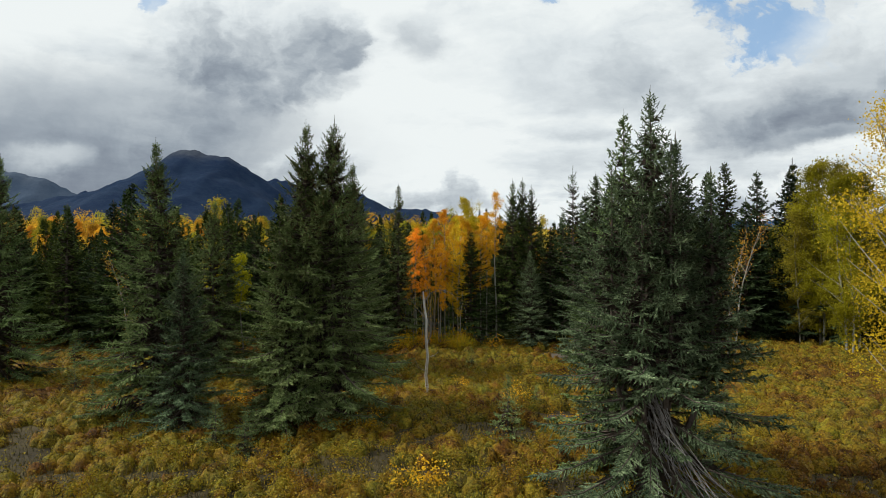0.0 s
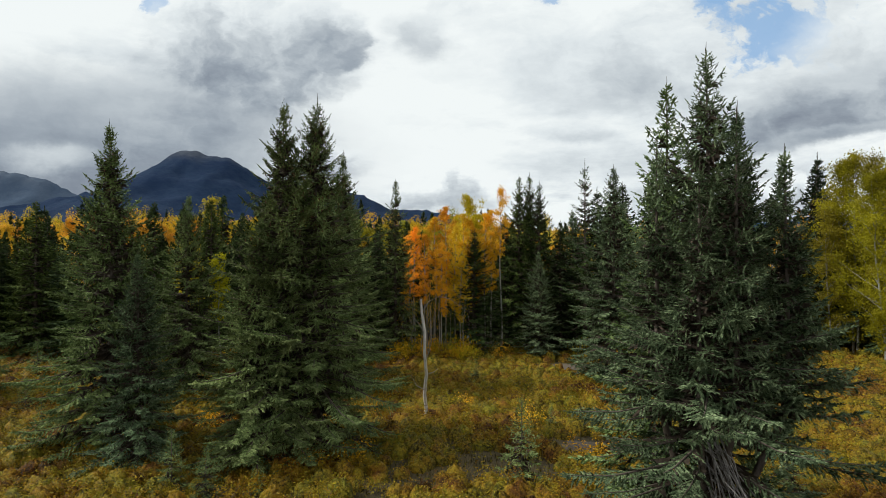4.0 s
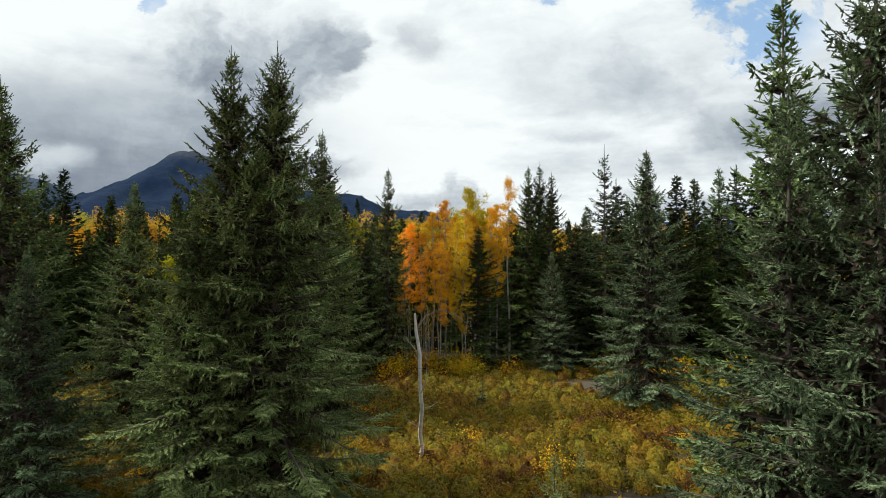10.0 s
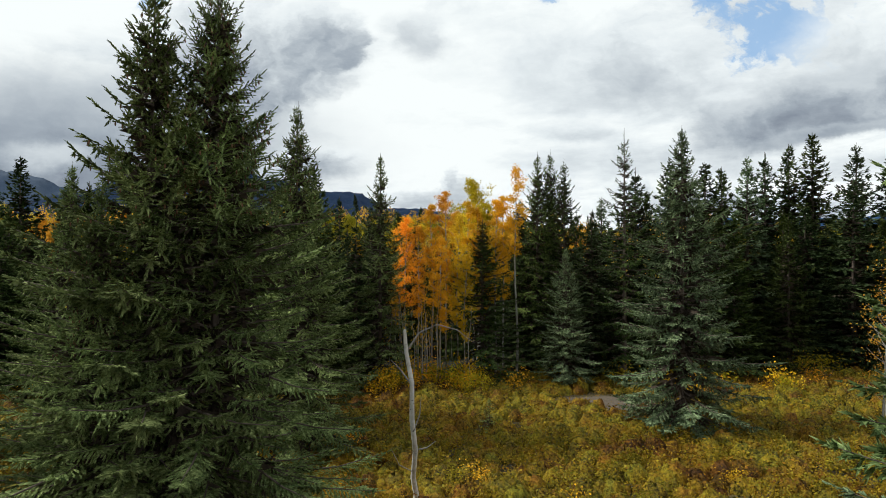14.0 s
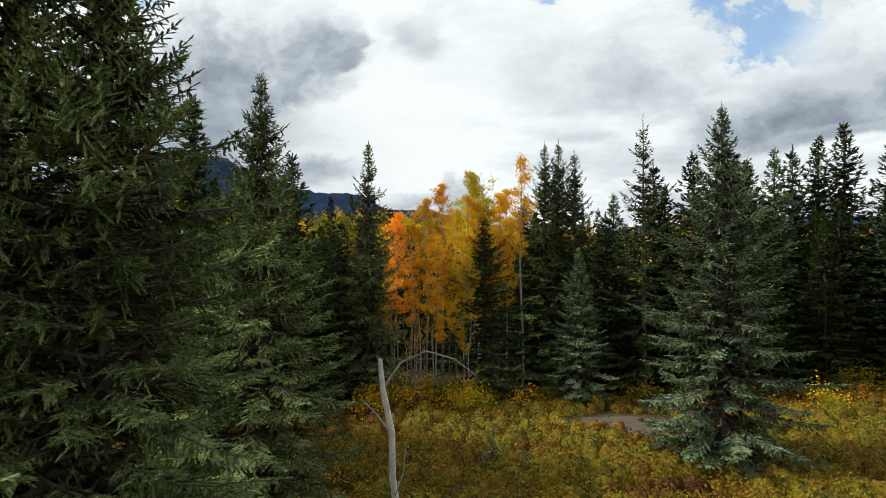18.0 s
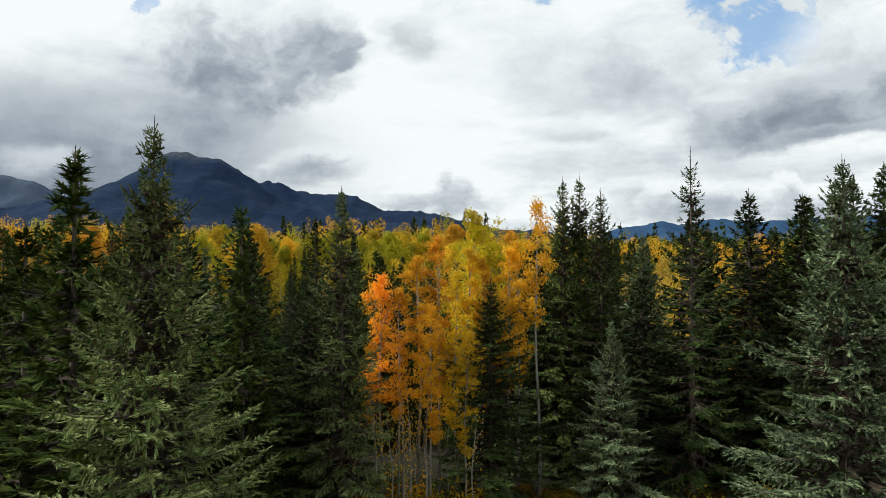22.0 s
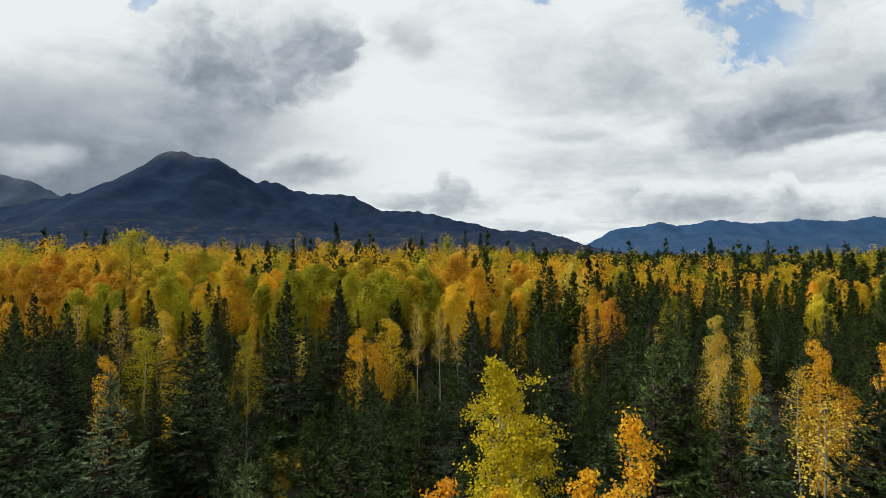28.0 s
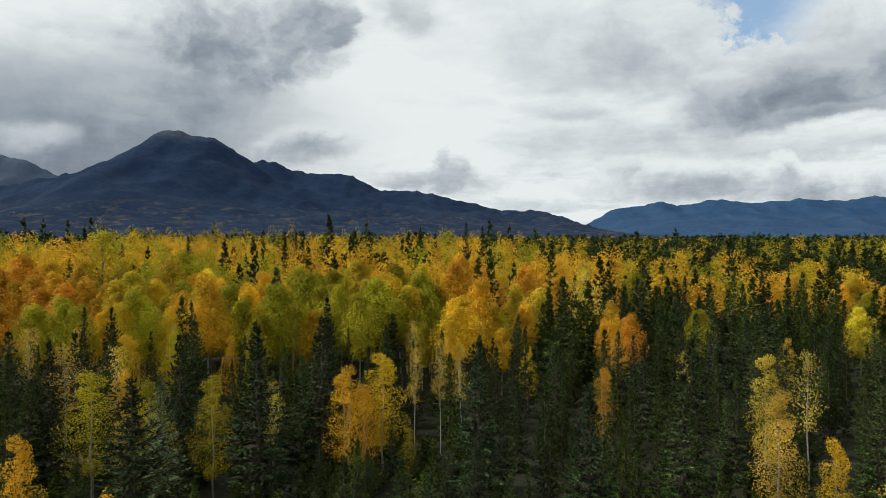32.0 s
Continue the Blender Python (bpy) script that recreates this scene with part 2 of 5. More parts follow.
PALE = foliage("pale_yellow_leaves", (0.42, 0.28, 0.025), (0.62, 0.45, 0.06), (0.74, 0.58, 0.12), 0.38, 0.5, 0.7, 0.3, LEAF_SPREAD)
YELLOW = foliage("bright_yellow_leaves", (0.24, 0.22, 0.008), (0.47, 0.42, 0.016), (0.70, 0.57, 0.04), 0.40, 0.5, 0.7, 0.3, LEAF_SPREAD)
OLIVE = foliage("olive_leaves", (0.11, 0.095, 0.010), (0.22, 0.185, 0.018), (0.36, 0.300, 0.034), 0.35, 0.5, 0.7, 0.3, LEAF_SPREAD)
RUST_LEAF = foliage("rusty_leaves", (0.26, 0.13, 0.02), (0.46, 0.25, 0.03), (0.62, 0.40, 0.06), 0.35, 0.5, 0.7, 0.3, LEAF_SPREAD)
FAR_SPREAD = (0.17, 0.95, -0.06)
AMBER = foliage("amber_canopy_leaves", (0.36, 0.205, 0.014), (0.64, 0.390, 0.024), (0.78, 0.52, 0.050), 0.36, 0.6, 0.5, 0.5, FAR_SPREAD)
COPPER = foliage("copper_canopy_leaves", (0.34, 0.170, 0.016), (0.58, 0.315, 0.026), (0.72, 0.43, 0.052), 0.36, 0.6, 0.5, 0.5, FAR_SPREAD)
STRAW = foliage("straw_canopy_leaves", (0.32, 0.240, 0.016), (0.56, 0.430, 0.030), (0.70, 0.55, 0.060), 0.36, 0.6, 0.5, 0.5, FAR_SPREAD)
MOSS = foliage("yellow_green_canopy_leaves", (0.16, 0.150, 0.012), (0.32, 0.285, 0.018), (0.46, 0.400, 0.038), 0.36, 0.6, 0.5, 0.5, FAR_SPREAD)


def bark(name, dark, light, scale=8.0, bands=False):
    m, n = material(name)
    o = n.add("ShaderNodeTexCoord").outputs["Object"]
    g = n.noise(n.vec("MULTIPLY", o, (1, 1, 0.25)), scale, 6, 0.65)
    c = n.ramp(g, (0.32, dark), (0.62, light))
    if bands:
        s = n.maprange(n.noise(n.vec("MULTIPLY", o, (1.2, 1.2, 7)), 2.2, 4, 0.7), 0.60, 0.68)
        c = n.mix(s, c, (0.05, 0.045, 0.04))
    finish(n, c, 0.85, g, 0.5)
    return m


SPRUCE_BARK = bark("spruce_bark", (0.045, 0.034, 0.026), (0.13, 0.105, 0.085))
ASPEN_BARK = bark("aspen_bark", (0.15, 0.145, 0.125), (0.33, 0.32, 0.285), 5, True)
BIRCH_BARK = bark("bleached_birch_bark", (0.52, 0.51, 0.49), (0.80, 0.79, 0.77), 5, True)
# dry twigs inside the crowns, extra dark to paint in their inner shade
DRY_SHADE_TWIGS = bark("dry_inner_twigs_shade_dark", (0.020, 0.015, 0.010), (0.060, 0.043, 0.028), 10)
CONE = bark("spruce_cone_scales", (0.075, 0.040, 0.020), (0.19, 0.105, 0.055), 30)
DEAD_WOOD = bark("weathered_dead_wood", (0.13, 0.12, 0.115), (0.34, 0.32, 0.30), 14)


def shrub_material(name, low_tone, bias, closed=False):
    """Low autumn shrubs: gold, orange, olive and rust drifting over the clearing."""
    m, n = material(name)
    g = n.add("ShaderNodeNewGeometry")
    p = g.outputs["Position"]
    big = n.noise(p, 0.16, 4, 0.6)
    mid = n.noise(p, 0.75, 4, 0.6)
    fac = n.math("ADD", n.math("MULTIPLY", big, 0.85), n.math("MULTIPLY_ADD", mid, 0.75, bias - 0.30))
    c = n.ramp(fac, (0.28, (0.17, 0.085, 0.022)), (0.37, (0.36, 0.17, 0.018)), (0.44, (0.56, 0.33, 0.022)), (0.51, (0.62, 0.44, 0.030)), (0.57, (0.38, 0.33, 0.032)), (0.63, (0.56, 0.38, 0.024)), (0.69, (0.34, 0.18, 0.026)), (0.76, (0.48, 0.24, 0.020)), (0.86, (0.18, 0.19, 0.03)))
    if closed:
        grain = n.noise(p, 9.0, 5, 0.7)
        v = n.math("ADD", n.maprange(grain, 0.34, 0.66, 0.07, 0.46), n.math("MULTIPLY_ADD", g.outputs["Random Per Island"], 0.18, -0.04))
    else:
        grain = None
        v = n.math("MULTIPLY_ADD", g.outputs["Random Per Island"], 0.36, 0.28)
    hsv = n.add("ShaderNodeHueSaturation")
    n.put(hsv.inputs["Color"], c)
    n.put(hsv.inputs["Value"], v)
    n.put(hsv.inputs["Hue"], n.math("MULTIPLY_ADD", n.math("FRACT", n.math("MULTIPLY", g.outputs["Random Per Island"], 13.7)), 0.035, 0.4825))
    finish(n, hsv.outputs[0], 0.6, grain, 1.0, through_light=low_tone, specular=0.15, distance=0.12)
    return m


SHRUB = shrub_material("autumn_shrub_leaves", 0.3, 0.0)
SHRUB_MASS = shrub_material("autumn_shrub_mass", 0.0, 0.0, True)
LITTER = foliage("dry_ground_leaves", (0.045, 0.042, 0.011), (0.140, 0.108, 0.020), (0.28, 0.19, 0.032), 0.15, 0.8)

GROUND, n = material("forest_floor")
pos = n.add("ShaderNodeNewGeometry").outputs["Position"]
coarse, fine = n.noise(pos, 0.22, 5, 0.6), n.noise(pos, 6.0, 6, 0.7)
soil = n.ramp(n.math("ADD", n.math("MULTIPLY", coarse, 0.7), n.math("MULTIPLY", fine, 0.35)), (0.36, (0.028, 0.022, 0.013)), (0.50, (0.058, 0.045, 0.021)), (0.62, (0.098, 0.074, 0.031)), (0.75, (0.070, 0.064, 0.025)))
finish(n, soil, 0.95, fine, 0.8, distance=0.08)

# moss and litter, darkened further to paint the shade between the trees
WOOD_FLOOR, n = material("mossy_floor_shade_dark")
pos = n.add("ShaderNodeNewGeometry").outputs["Position"]
fine = n.noise(pos, 4.0, 6, 0.7)
finish(n, n.ramp(fine, (0.3, (0.010, 0.011, 0.005)), (0.55, (0.022, 0.022, 0.010)), (0.75, (0.046, 0.038, 0.015))), 0.95, fine, 0.8, distance=0.08)

DIRT, n = material("bare_trail_soil")
pos = n.add("ShaderNodeNewGeometry").outputs["Position"]
fine = n.noise(pos, 9.0, 6, 0.7)
finish(n, n.ramp(fine, (0.3, (0.075, 0.058, 0.042)), (0.7, (0.16, 0.130, 0.100))), 0.95, fine, 0.8, distance=0.05)

GRASS, n = material("dry_grass")
g = n.add("ShaderNodeNewGeometry")
finish(n, n.ramp(g.outputs["Random Per Island"], (0.1, (0.032, 0.033, 0.011)), (0.5, (0.075, 0.062, 0.022)), (0.9, (0.17, 0.130, 0.052))), 0.7, through_light=0.25)

CANOPY, n = material("far_canopy_ground")
pos = n.add("ShaderNodeNewGeometry").outputs["Position"]
patch = n.math("ADD", n.math("MULTIPLY", n.noise(pos, 0.012, 5, 0.6), 0.7), n.math("MULTIPLY", n.noise(pos, 0.11, 5, 0.7), 0.45))
finish(n, n.ramp(patch, (0.44, (0.028, 0.040, 0.018)), (0.54, (0.10, 0.09, 0.02)), (0.62, (0.36, 0.23, 0.025)), (0.74, (0.42, 0.27, 0.03))), 0.9, patch, 0.6, distance=2.0)


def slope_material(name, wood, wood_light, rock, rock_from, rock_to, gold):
    """A far wooded mountain: dark conifers, bare rock towards the crest, streaks of autumn trees low down; distance
    haze is mixed into the colours.
    """
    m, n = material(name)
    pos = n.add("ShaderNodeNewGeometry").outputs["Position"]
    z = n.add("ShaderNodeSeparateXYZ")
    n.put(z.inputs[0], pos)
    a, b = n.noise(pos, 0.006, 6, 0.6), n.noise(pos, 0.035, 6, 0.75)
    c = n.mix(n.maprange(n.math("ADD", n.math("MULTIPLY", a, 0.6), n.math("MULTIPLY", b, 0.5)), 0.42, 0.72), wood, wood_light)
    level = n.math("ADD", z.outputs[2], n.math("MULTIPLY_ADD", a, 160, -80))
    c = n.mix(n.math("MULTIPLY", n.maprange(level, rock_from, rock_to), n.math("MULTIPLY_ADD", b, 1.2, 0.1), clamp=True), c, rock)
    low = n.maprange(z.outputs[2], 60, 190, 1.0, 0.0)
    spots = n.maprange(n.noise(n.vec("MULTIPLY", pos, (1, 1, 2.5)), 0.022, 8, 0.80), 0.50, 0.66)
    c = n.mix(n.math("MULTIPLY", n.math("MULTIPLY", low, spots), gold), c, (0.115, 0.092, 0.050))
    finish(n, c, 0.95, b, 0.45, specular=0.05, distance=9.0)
    return m


# blue distance haze, and cloud shade on the main slope, painted as base colour
MAIN_SLOPE = slope_material("haze_blue_wooded_slope", (0.007, 0.018, 0.046), (0.016, 0.032, 0.064), (0.080, 0.089, 0.106), 430, 560, 0.75)
FAR_SLOPE = slope_material("far_haze_blue_slope", (0.020, 0.054, 0.118), (0.034, 0.076, 0.150), (0.066, 0.112, 0.190), 210, 330, 0.35)
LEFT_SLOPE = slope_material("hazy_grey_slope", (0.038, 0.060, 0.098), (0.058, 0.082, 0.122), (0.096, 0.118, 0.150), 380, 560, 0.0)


# ---- mesh helpers ----
def mesh_from(name, verts, faces, mat):
    """One mesh from arrays; faces all of one size."""
    me = bpy.data.meshes.new(name)
    verts, faces = np.asarray(verts, np.float32), np.asarray(faces, np.int32)
    me.vertices.add(len(verts))
    me.vertices.foreach_set("co", verts.ravel())
    me.loops.add(faces.size)
    me.loops.foreach_set("vertex_index", faces.ravel())
    me.polygons.add(len(faces))
    me.polygons.foreach_set("loop_start", np.arange(len(faces), dtype=np.int32) * faces.shape[1])
    me.update(calc_edges=True)
    for one in mat if isinstance(mat, (list, tuple)) else [mat]:
        me.materials.append(one)
    return me


def smooth_shade(me):
    me.polygons.foreach_set("use_smooth", np.ones(len(me.polygons), bool))
    return me


def unit(a):
    return a / np.maximum(np.linalg.norm(a, axis=-1, keepdims=True), 1e-9)


def blades(rng, base, way, length, width):
    """Slim triangles from base along way."""
    side = unit(np.cross(way, unit(rng.normal(size=way.shape)))) * (np.asarray(width).reshape(-1, 1) / 2)
    v = np.stack([base - side, base + side, base + way * np.asarray(length).reshape(-1, 1)], 1)
    return v.reshape(-1, 3)


def leaves(rng, centre, length, width, flat_bias=0.0):
    """Diamond leaves, four corners each."""
    a = rng.normal(size=centre.shape)
    a[:, 2] *= 1 - flat_bias
    a = unit(a)
    b = unit(np.cross(a, unit(rng.normal(size=centre.shape))))
    l, w_ = np.asarray(length).reshape(-1, 1) / 2, np.asarray(width).reshape(-1, 1) / 2
    return np.stack([centre - a * l, centre + b * w_ - a * l * 0.1, centre + a * l, centre - b * w_ - a * l * 0.1], 1).reshape(-1, 3)


def facing_leaves(rng, centre, normal, length):
    """Diamond leaves that lie across the given normals."""
    a = unit(np.cross(normal, unit(rng.normal(size=normal.shape))))
    b = np.cross(normal, a)
    l = np.asarray(length).reshape(-1, 1) / 2
    return np.stack([centre - a * l, centre + b * l * 0.75, centre + a * l, centre - b * l * 0.75], 1).reshape(-1, 3)


def tri_mesh(name, v, mat):
    return mesh_from(name, v, np.arange(len(v)).reshape(-1, 3), mat)


def quad_mesh(name, v, mat):
    return mesh_from(name, v, np.arange(len(v)).reshape(-1, 4), mat)


def tubes(paths, sides=5):
    """Tapered tubes: each path a list of (point, radius). Returns vertices and quads."""
    vs, fs, k = [], [], 0
    for path in paths:
        pts = np.array([p for p, _ in path], float)
        rad = [r for _, r in path]
        way = unit(np.gradient(pts, axis=0))
        ref = np.array([1.0, 0, 0]) if abs(way[0][0]) < 0.8 else np.array([0, 1.0, 0])
        for p, d, r in zip(pts, way, rad):
            a = unit(np.cross(d, ref))
            b = np.cross(d, a)
            for i in range(sides):
                t = 2 * math.pi * i / sides
                vs.append(p + (a * math.cos(t) + b * math.sin(t)) * r)
        for j in range(len(pts) - 1):
            for i in range(sides):
                q = (i + 1) % sides
                fs.append((k + j * sides + i, k + j * sides + q, k + (j + 1) * sides + q, k + (j + 1) * sides + i))
        k += len(pts) * sides
    return np.array(vs), np.array(fs)


def tube_mesh(name, paths, mat, sides=5):
    v, f = tubes(paths, sides)
    return smooth_shade(mesh_from(name, v, f, mat))


def tree_of(name, label, category, group, parts):
    """An Empty at the foot of the tree with its parts under it."""
    root = new(name)
    root.empty_display_size = 0.3
    tagged(root, label, category, group)
    for part_name, me in parts:
        child = new(part_name, me)
        child.parent = root
        if part_name == "cone_spray":
            tagged(child, "hanging brown spruce cones", kind="stuff")
    return root


# ---- spruce and pine ----
def conifer(seed, h, r, needles, whorl=0.32, count=6, step=0.15, k=10, blade=0.13, wide=0.042, twig=0.5, shape=0.85, foot=0.04,
            rise_top=50, rise_low=-22, droop=0.10, ragged=0.22, wood=True, tops=(), lean=0.0, hang=0.45, gaps=0.0, loose=0.45, inner=0.34, close=None, cones=0, raw=False, facing=0.35):
    """Meshes (trunk with its limbs, crown) of one conifer. tops: further leaders as (x, y, height, radius)."""
    rng = np.random.default_rng(seed)
    base, way, size, face, fine, core = [], [], [], [], [], []
    limbs, stems = [], []
    for tx, ty, th, tr in ((0.0, 0.0, h, r), *tops):
        bow = rng.uniform(-1, 1, 2) * lean
        def axis(z, tx=tx, ty=ty, th=th, bow=bow):
            s = z / th
            return np.array([tx * min(1, s * 2.5) + bow[0] * math.sin(s * 3), ty * min(1, s * 2.5) + bow[1] * math.sin(s * 3), z])
        stems.append([(axis(th * s), 0.010 * th * (1 - s) ** 0.9 + 0.012) for s in np.linspace(0, 1, 9)] + [(axis(th) + np.array([0.01, 0, 0.02 * th + 0.10]), 0.006)])
        start = foot if (tx, ty) == (0.0, 0.0) else 0.40
        z = start * th
        while z < th * 0.985:
            s = z / th
            reach = tr * (1 - s) ** shape * smooth(-0.15, 0.17, s)
            nb = max(3, int(round(count * (0.75 + 0.35 * (1 - s)))))
            turn = rng.uniform(0, 6.28)
            for b in range(nb):
                if rng.random() < gaps:
                    continue
                L = max(0.12, reach * (1 + rng.normal() * ragged))
                az = turn + 6.283 * b / nb + rng.normal() * 0.25
                rise = radians(rise_low + (rise_top - rise_low) * s ** 1.4 + rng.normal() * 7)
                out = np.array([math.cos(az), math.sin(az), 0])
                left = np.array([-math.sin(az), math.cos(az), 0])
                o = axis(z + rng.uniform(-0.5, 0.5) * whorl)
                def at(q, o=o, out=out, rise=rise, L=L):
                    f = q / L
                    return o + out * q * math.cos(rise) + np.array([0, 0, q * math.sin(rise) - droop * L * f * (1 - s) + droop * 1.3 * L * f ** 3])
                if wood and L > 0.25:
                    limbs.append([(at(L * f), 0.006 + 0.010 * L * (1 - f)) for f in (0, 0.35, 0.7, 1.0)])
                shrink = (0.58 + 0.42 * min(1.0, L / 1.3)) * (1 - 0.20 * s * s)
                if L > 0.5:
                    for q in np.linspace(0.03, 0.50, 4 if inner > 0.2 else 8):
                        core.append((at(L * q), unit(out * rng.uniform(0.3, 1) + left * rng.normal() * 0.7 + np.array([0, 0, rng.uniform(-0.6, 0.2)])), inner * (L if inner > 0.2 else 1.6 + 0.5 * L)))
                ns = max(2, int(L / step) + 1)
                for q in L * np.linspace(0.24 if L > 0.8 else 0.1, 1.0, ns) ** 0.75:
                    p = at(q)
                    fwd = unit(at(min(L, q + 0.05)) - at(max(0, q - 0.05)))
                    top = unit(np.cross(fwd, left))
                    top = unit(top * np.sign(top[2] + 1e-9) + out * facing)
                    left_over = L - q
                    tl = min(twig, 0.48 * left_over + 0.14) * rng.uniform(0.65, 1.2)
                    for sign in (-1, 1):
                        d = unit(fwd * rng.uniform(0.5, 0.95) + left * sign * rng.uniform(0.55, 0.95) + np.array([0, 0, rng.uniform(-0.38, 0.06)]))
                        base.append(p)
                        way.append(d)
                        size.append(tl)
                        face.append(top)
                        fine.append(shrink)
                    if rng.random() < hang:
                        base.append(p)
                        up = rng.random() < 0.3
                        way.append(unit(fwd * 0.45 + np.array([0, 0, 0.4 if up else -0.9]) + left * rng.normal() * 0.35))
                        size.append(tl * (0.5 if up else 0.8))
                        face.append(out)
                        fine.append(shrink)
                base.append(at(L))
                way.append(unit(at(L) - at(L * 0.8) + np.array([0, 0, 0.02])))
                size.append(min(0.3, 0.14 + 0.1 * L))
                face.append(np.array([0, 0, 1.0]))
                fine.append(shrink)
            z += whorl * (0.7 + 0.6 * (1 - s)) * rng.uniform(0.8, 1.2)
        for q in np.linspace(0.955, 1.0, 6):
            base.append(axis(th * q))
            way.append(unit(np.array([rng.normal() * 0.25, rng.normal() * 0.25, 1])))
            size.append(0.22)
            face.append(np.array([0.3, -1.0, 0]))
            fine.append(0.4)
    base, way, size, face, fine = np.array(base), np.array(way), np.array(size), np.array(face), np.array(fine)

    def needles_on(sel, k, blade, wide):
        n_t = len(sel)
        bb, ww, ss, nn, ff = np.repeat(base[sel], k, 0), np.repeat(way[sel], k, 0), np.repeat(size[sel], k), np.repeat(face[sel], k, 0), np.repeat(fine[sel], k)
        along = np.tile((np.arange(k) + 0.2) / k, n_t)
        nn = unit(nn + rng.normal(size=nn.shape) * loose)
        side = unit(np.cross(ww, nn))
        swing = rng.uniform(0.25, 0.8, (len(ww), 1)) * np.where(np.tile(np.arange(k) % 2, n_t)[:, None] > 0, 1, -1)
        swing[along > 0.85] *= 0.3
        d = unit(ww + side * swing + nn * rng.normal(size=(len(ww), 1)) * 0.12)
        ln = blade * ff * rng.uniform(0.75, 1.3, len(ww))
        across = unit(np.cross(d, nn)) * (wide * ff * rng.uniform(0.8, 1.25, len(ww)) / 2)[:, None]
        o = bb + ww * (along * ss)[:, None]
        return np.stack([o - across, o + across, o + d * ln[:, None]], 1).reshape(-1, 3)

    if close is None:
        v = needles_on(np.arange(len(base)), k, blade, wide)
    else:
        sx, sy, k2, b2, w2 = close
        near = base[:, 0] * sx + base[:, 1] * sy > -0.35
        v = np.concatenate([needles_on(np.where(near)[0], k2, b2, w2), needles_on(np.where(~near)[0], k, blade, wide)])
    leafy = len(v) // 3
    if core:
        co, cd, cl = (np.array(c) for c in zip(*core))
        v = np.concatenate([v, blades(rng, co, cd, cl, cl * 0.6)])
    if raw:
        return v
    me = tri_mesh("crown", v, [needles, DRY_SHADE_TWIGS])
    # core blades take the dark twig colour: painted shade within the boughs
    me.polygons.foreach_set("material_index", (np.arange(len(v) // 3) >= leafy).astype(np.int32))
    parts = [("trunk", tube_mesh("trunk", stems + limbs, SPRUCE_BARK, 6 if wood else 5)), ("crown", me)]
    if cones:
        upper = np.where((base[:, 2] > h * 0.62) & (way[:, 2] < 0.2))[0]
        hung = [base[i] + way[i] * size[i] * 0.6 for i in rng.choice(upper, cones, replace=False)]
        parts.append(("cone_spray", tube_mesh("cone_spray", [[(p, 0.006), (p + (0, 0, -0.02), 0.018), (p + (0.004, 0, -0.06), 0.020), (p + (0.006, 0.004, -0.10), 0.008)] for p in hung], CONE, 5)))
    return parts


# ---- aspen and birch ----
def broadleaf(seed, h, r, leaf_mat, wood_mat, base=0.42, limbs_n=18, clumps=5, per=26, leaf=0.12, spread=0.42, round_=0.6, trunk_r=0.006, twigs=True, stems=1, rise=(0.5, 1.1), lean=0.25, raw=False):
    """Meshes (trunk with its limbs, crown) of one aspen, birch or cottonwood."""
    rng = np.random.default_rng(seed)
    trunks, limb_paths, centres = [], [], []
    for st in range(stems):
        foot = np.array([rng.uniform(-1, 1), rng.uniform(-1, 1), 0]) * (0.5 if stems > 1 else 0)
        bow = rng.uniform(-1, 1, 2) * lean
        hh = h * (1 if st == 0 else rng.uniform(0.78, 0.98))
        def axis(s, foot=foot, bow=bow, hh=hh):
            return foot * (1 + s * (2.0 if stems > 1 else 0)) + np.array([bow[0] * s * s + 0.08 * math.sin(s * 9 + foot[0]), bow[1] * s * s, hh * s])
        trunks.append([(axis(s), trunk_r * hh * (1 - s) ** 0.8 + 0.008) for s in np.linspace(0, 1, 10)])
        for i in range(limbs_n):
            s = base + (0.97 - base) * (i + rng.random()) / limbs_n
            t = (s - base) / (1 - base)
            L = r * (math.sin(math.pi * min(1, 0.18 + t * 0.82)) ** round_) * rng.uniform(0.65, 1.15) * (1 if t < 0.85 else 0.7)
            az, up = rng.uniform(0, 6.283), rng.uniform(*rise)
            o, d = axis(s), np.array([math.cos(az) * math.cos(up), math.sin(az) * math.cos(up), math.sin(up)])
            pts = [o + d * L * f + np.array([0, 0, 0.12 * L * f * f]) for f in (0, 0.4, 0.75, 1.0)]
            if twigs:
                limb_paths.append([(p, 0.007 + 0.010 * L * (1 - f)) for p, f in zip(pts, (0, 0.4, 0.75, 1.0))])
            for c in range(clumps):
                f = 0.28 + 0.75 * (c + rng.random()) / clumps
                p = o + d * L * f + np.array([0, 0, 0.12 * L * f * f]) + rng.normal(size=3) * 0.16 * L
                centres.append(p)
        centres.append(axis(0.99))
    centres = np.array(centres)
    rep = np.repeat(centres, per, 0)
    off = rng.normal(size=rep.shape) * np.array([spread, spread, spread * 0.75]) * 0.55
    c = rep + off
    v = leaves(rng, c, leaf * rng.uniform(0.7, 1.3, len(c)), leaf * 0.8 * rng.uniform(0.7, 1.3, len(c)))
    if raw:
        return v
    return [("trunk", tube_mesh("trunk", trunks + limb_paths, wood_mat, 5)), ("crown", quad_mesh("crown", v, leaf_mat))]


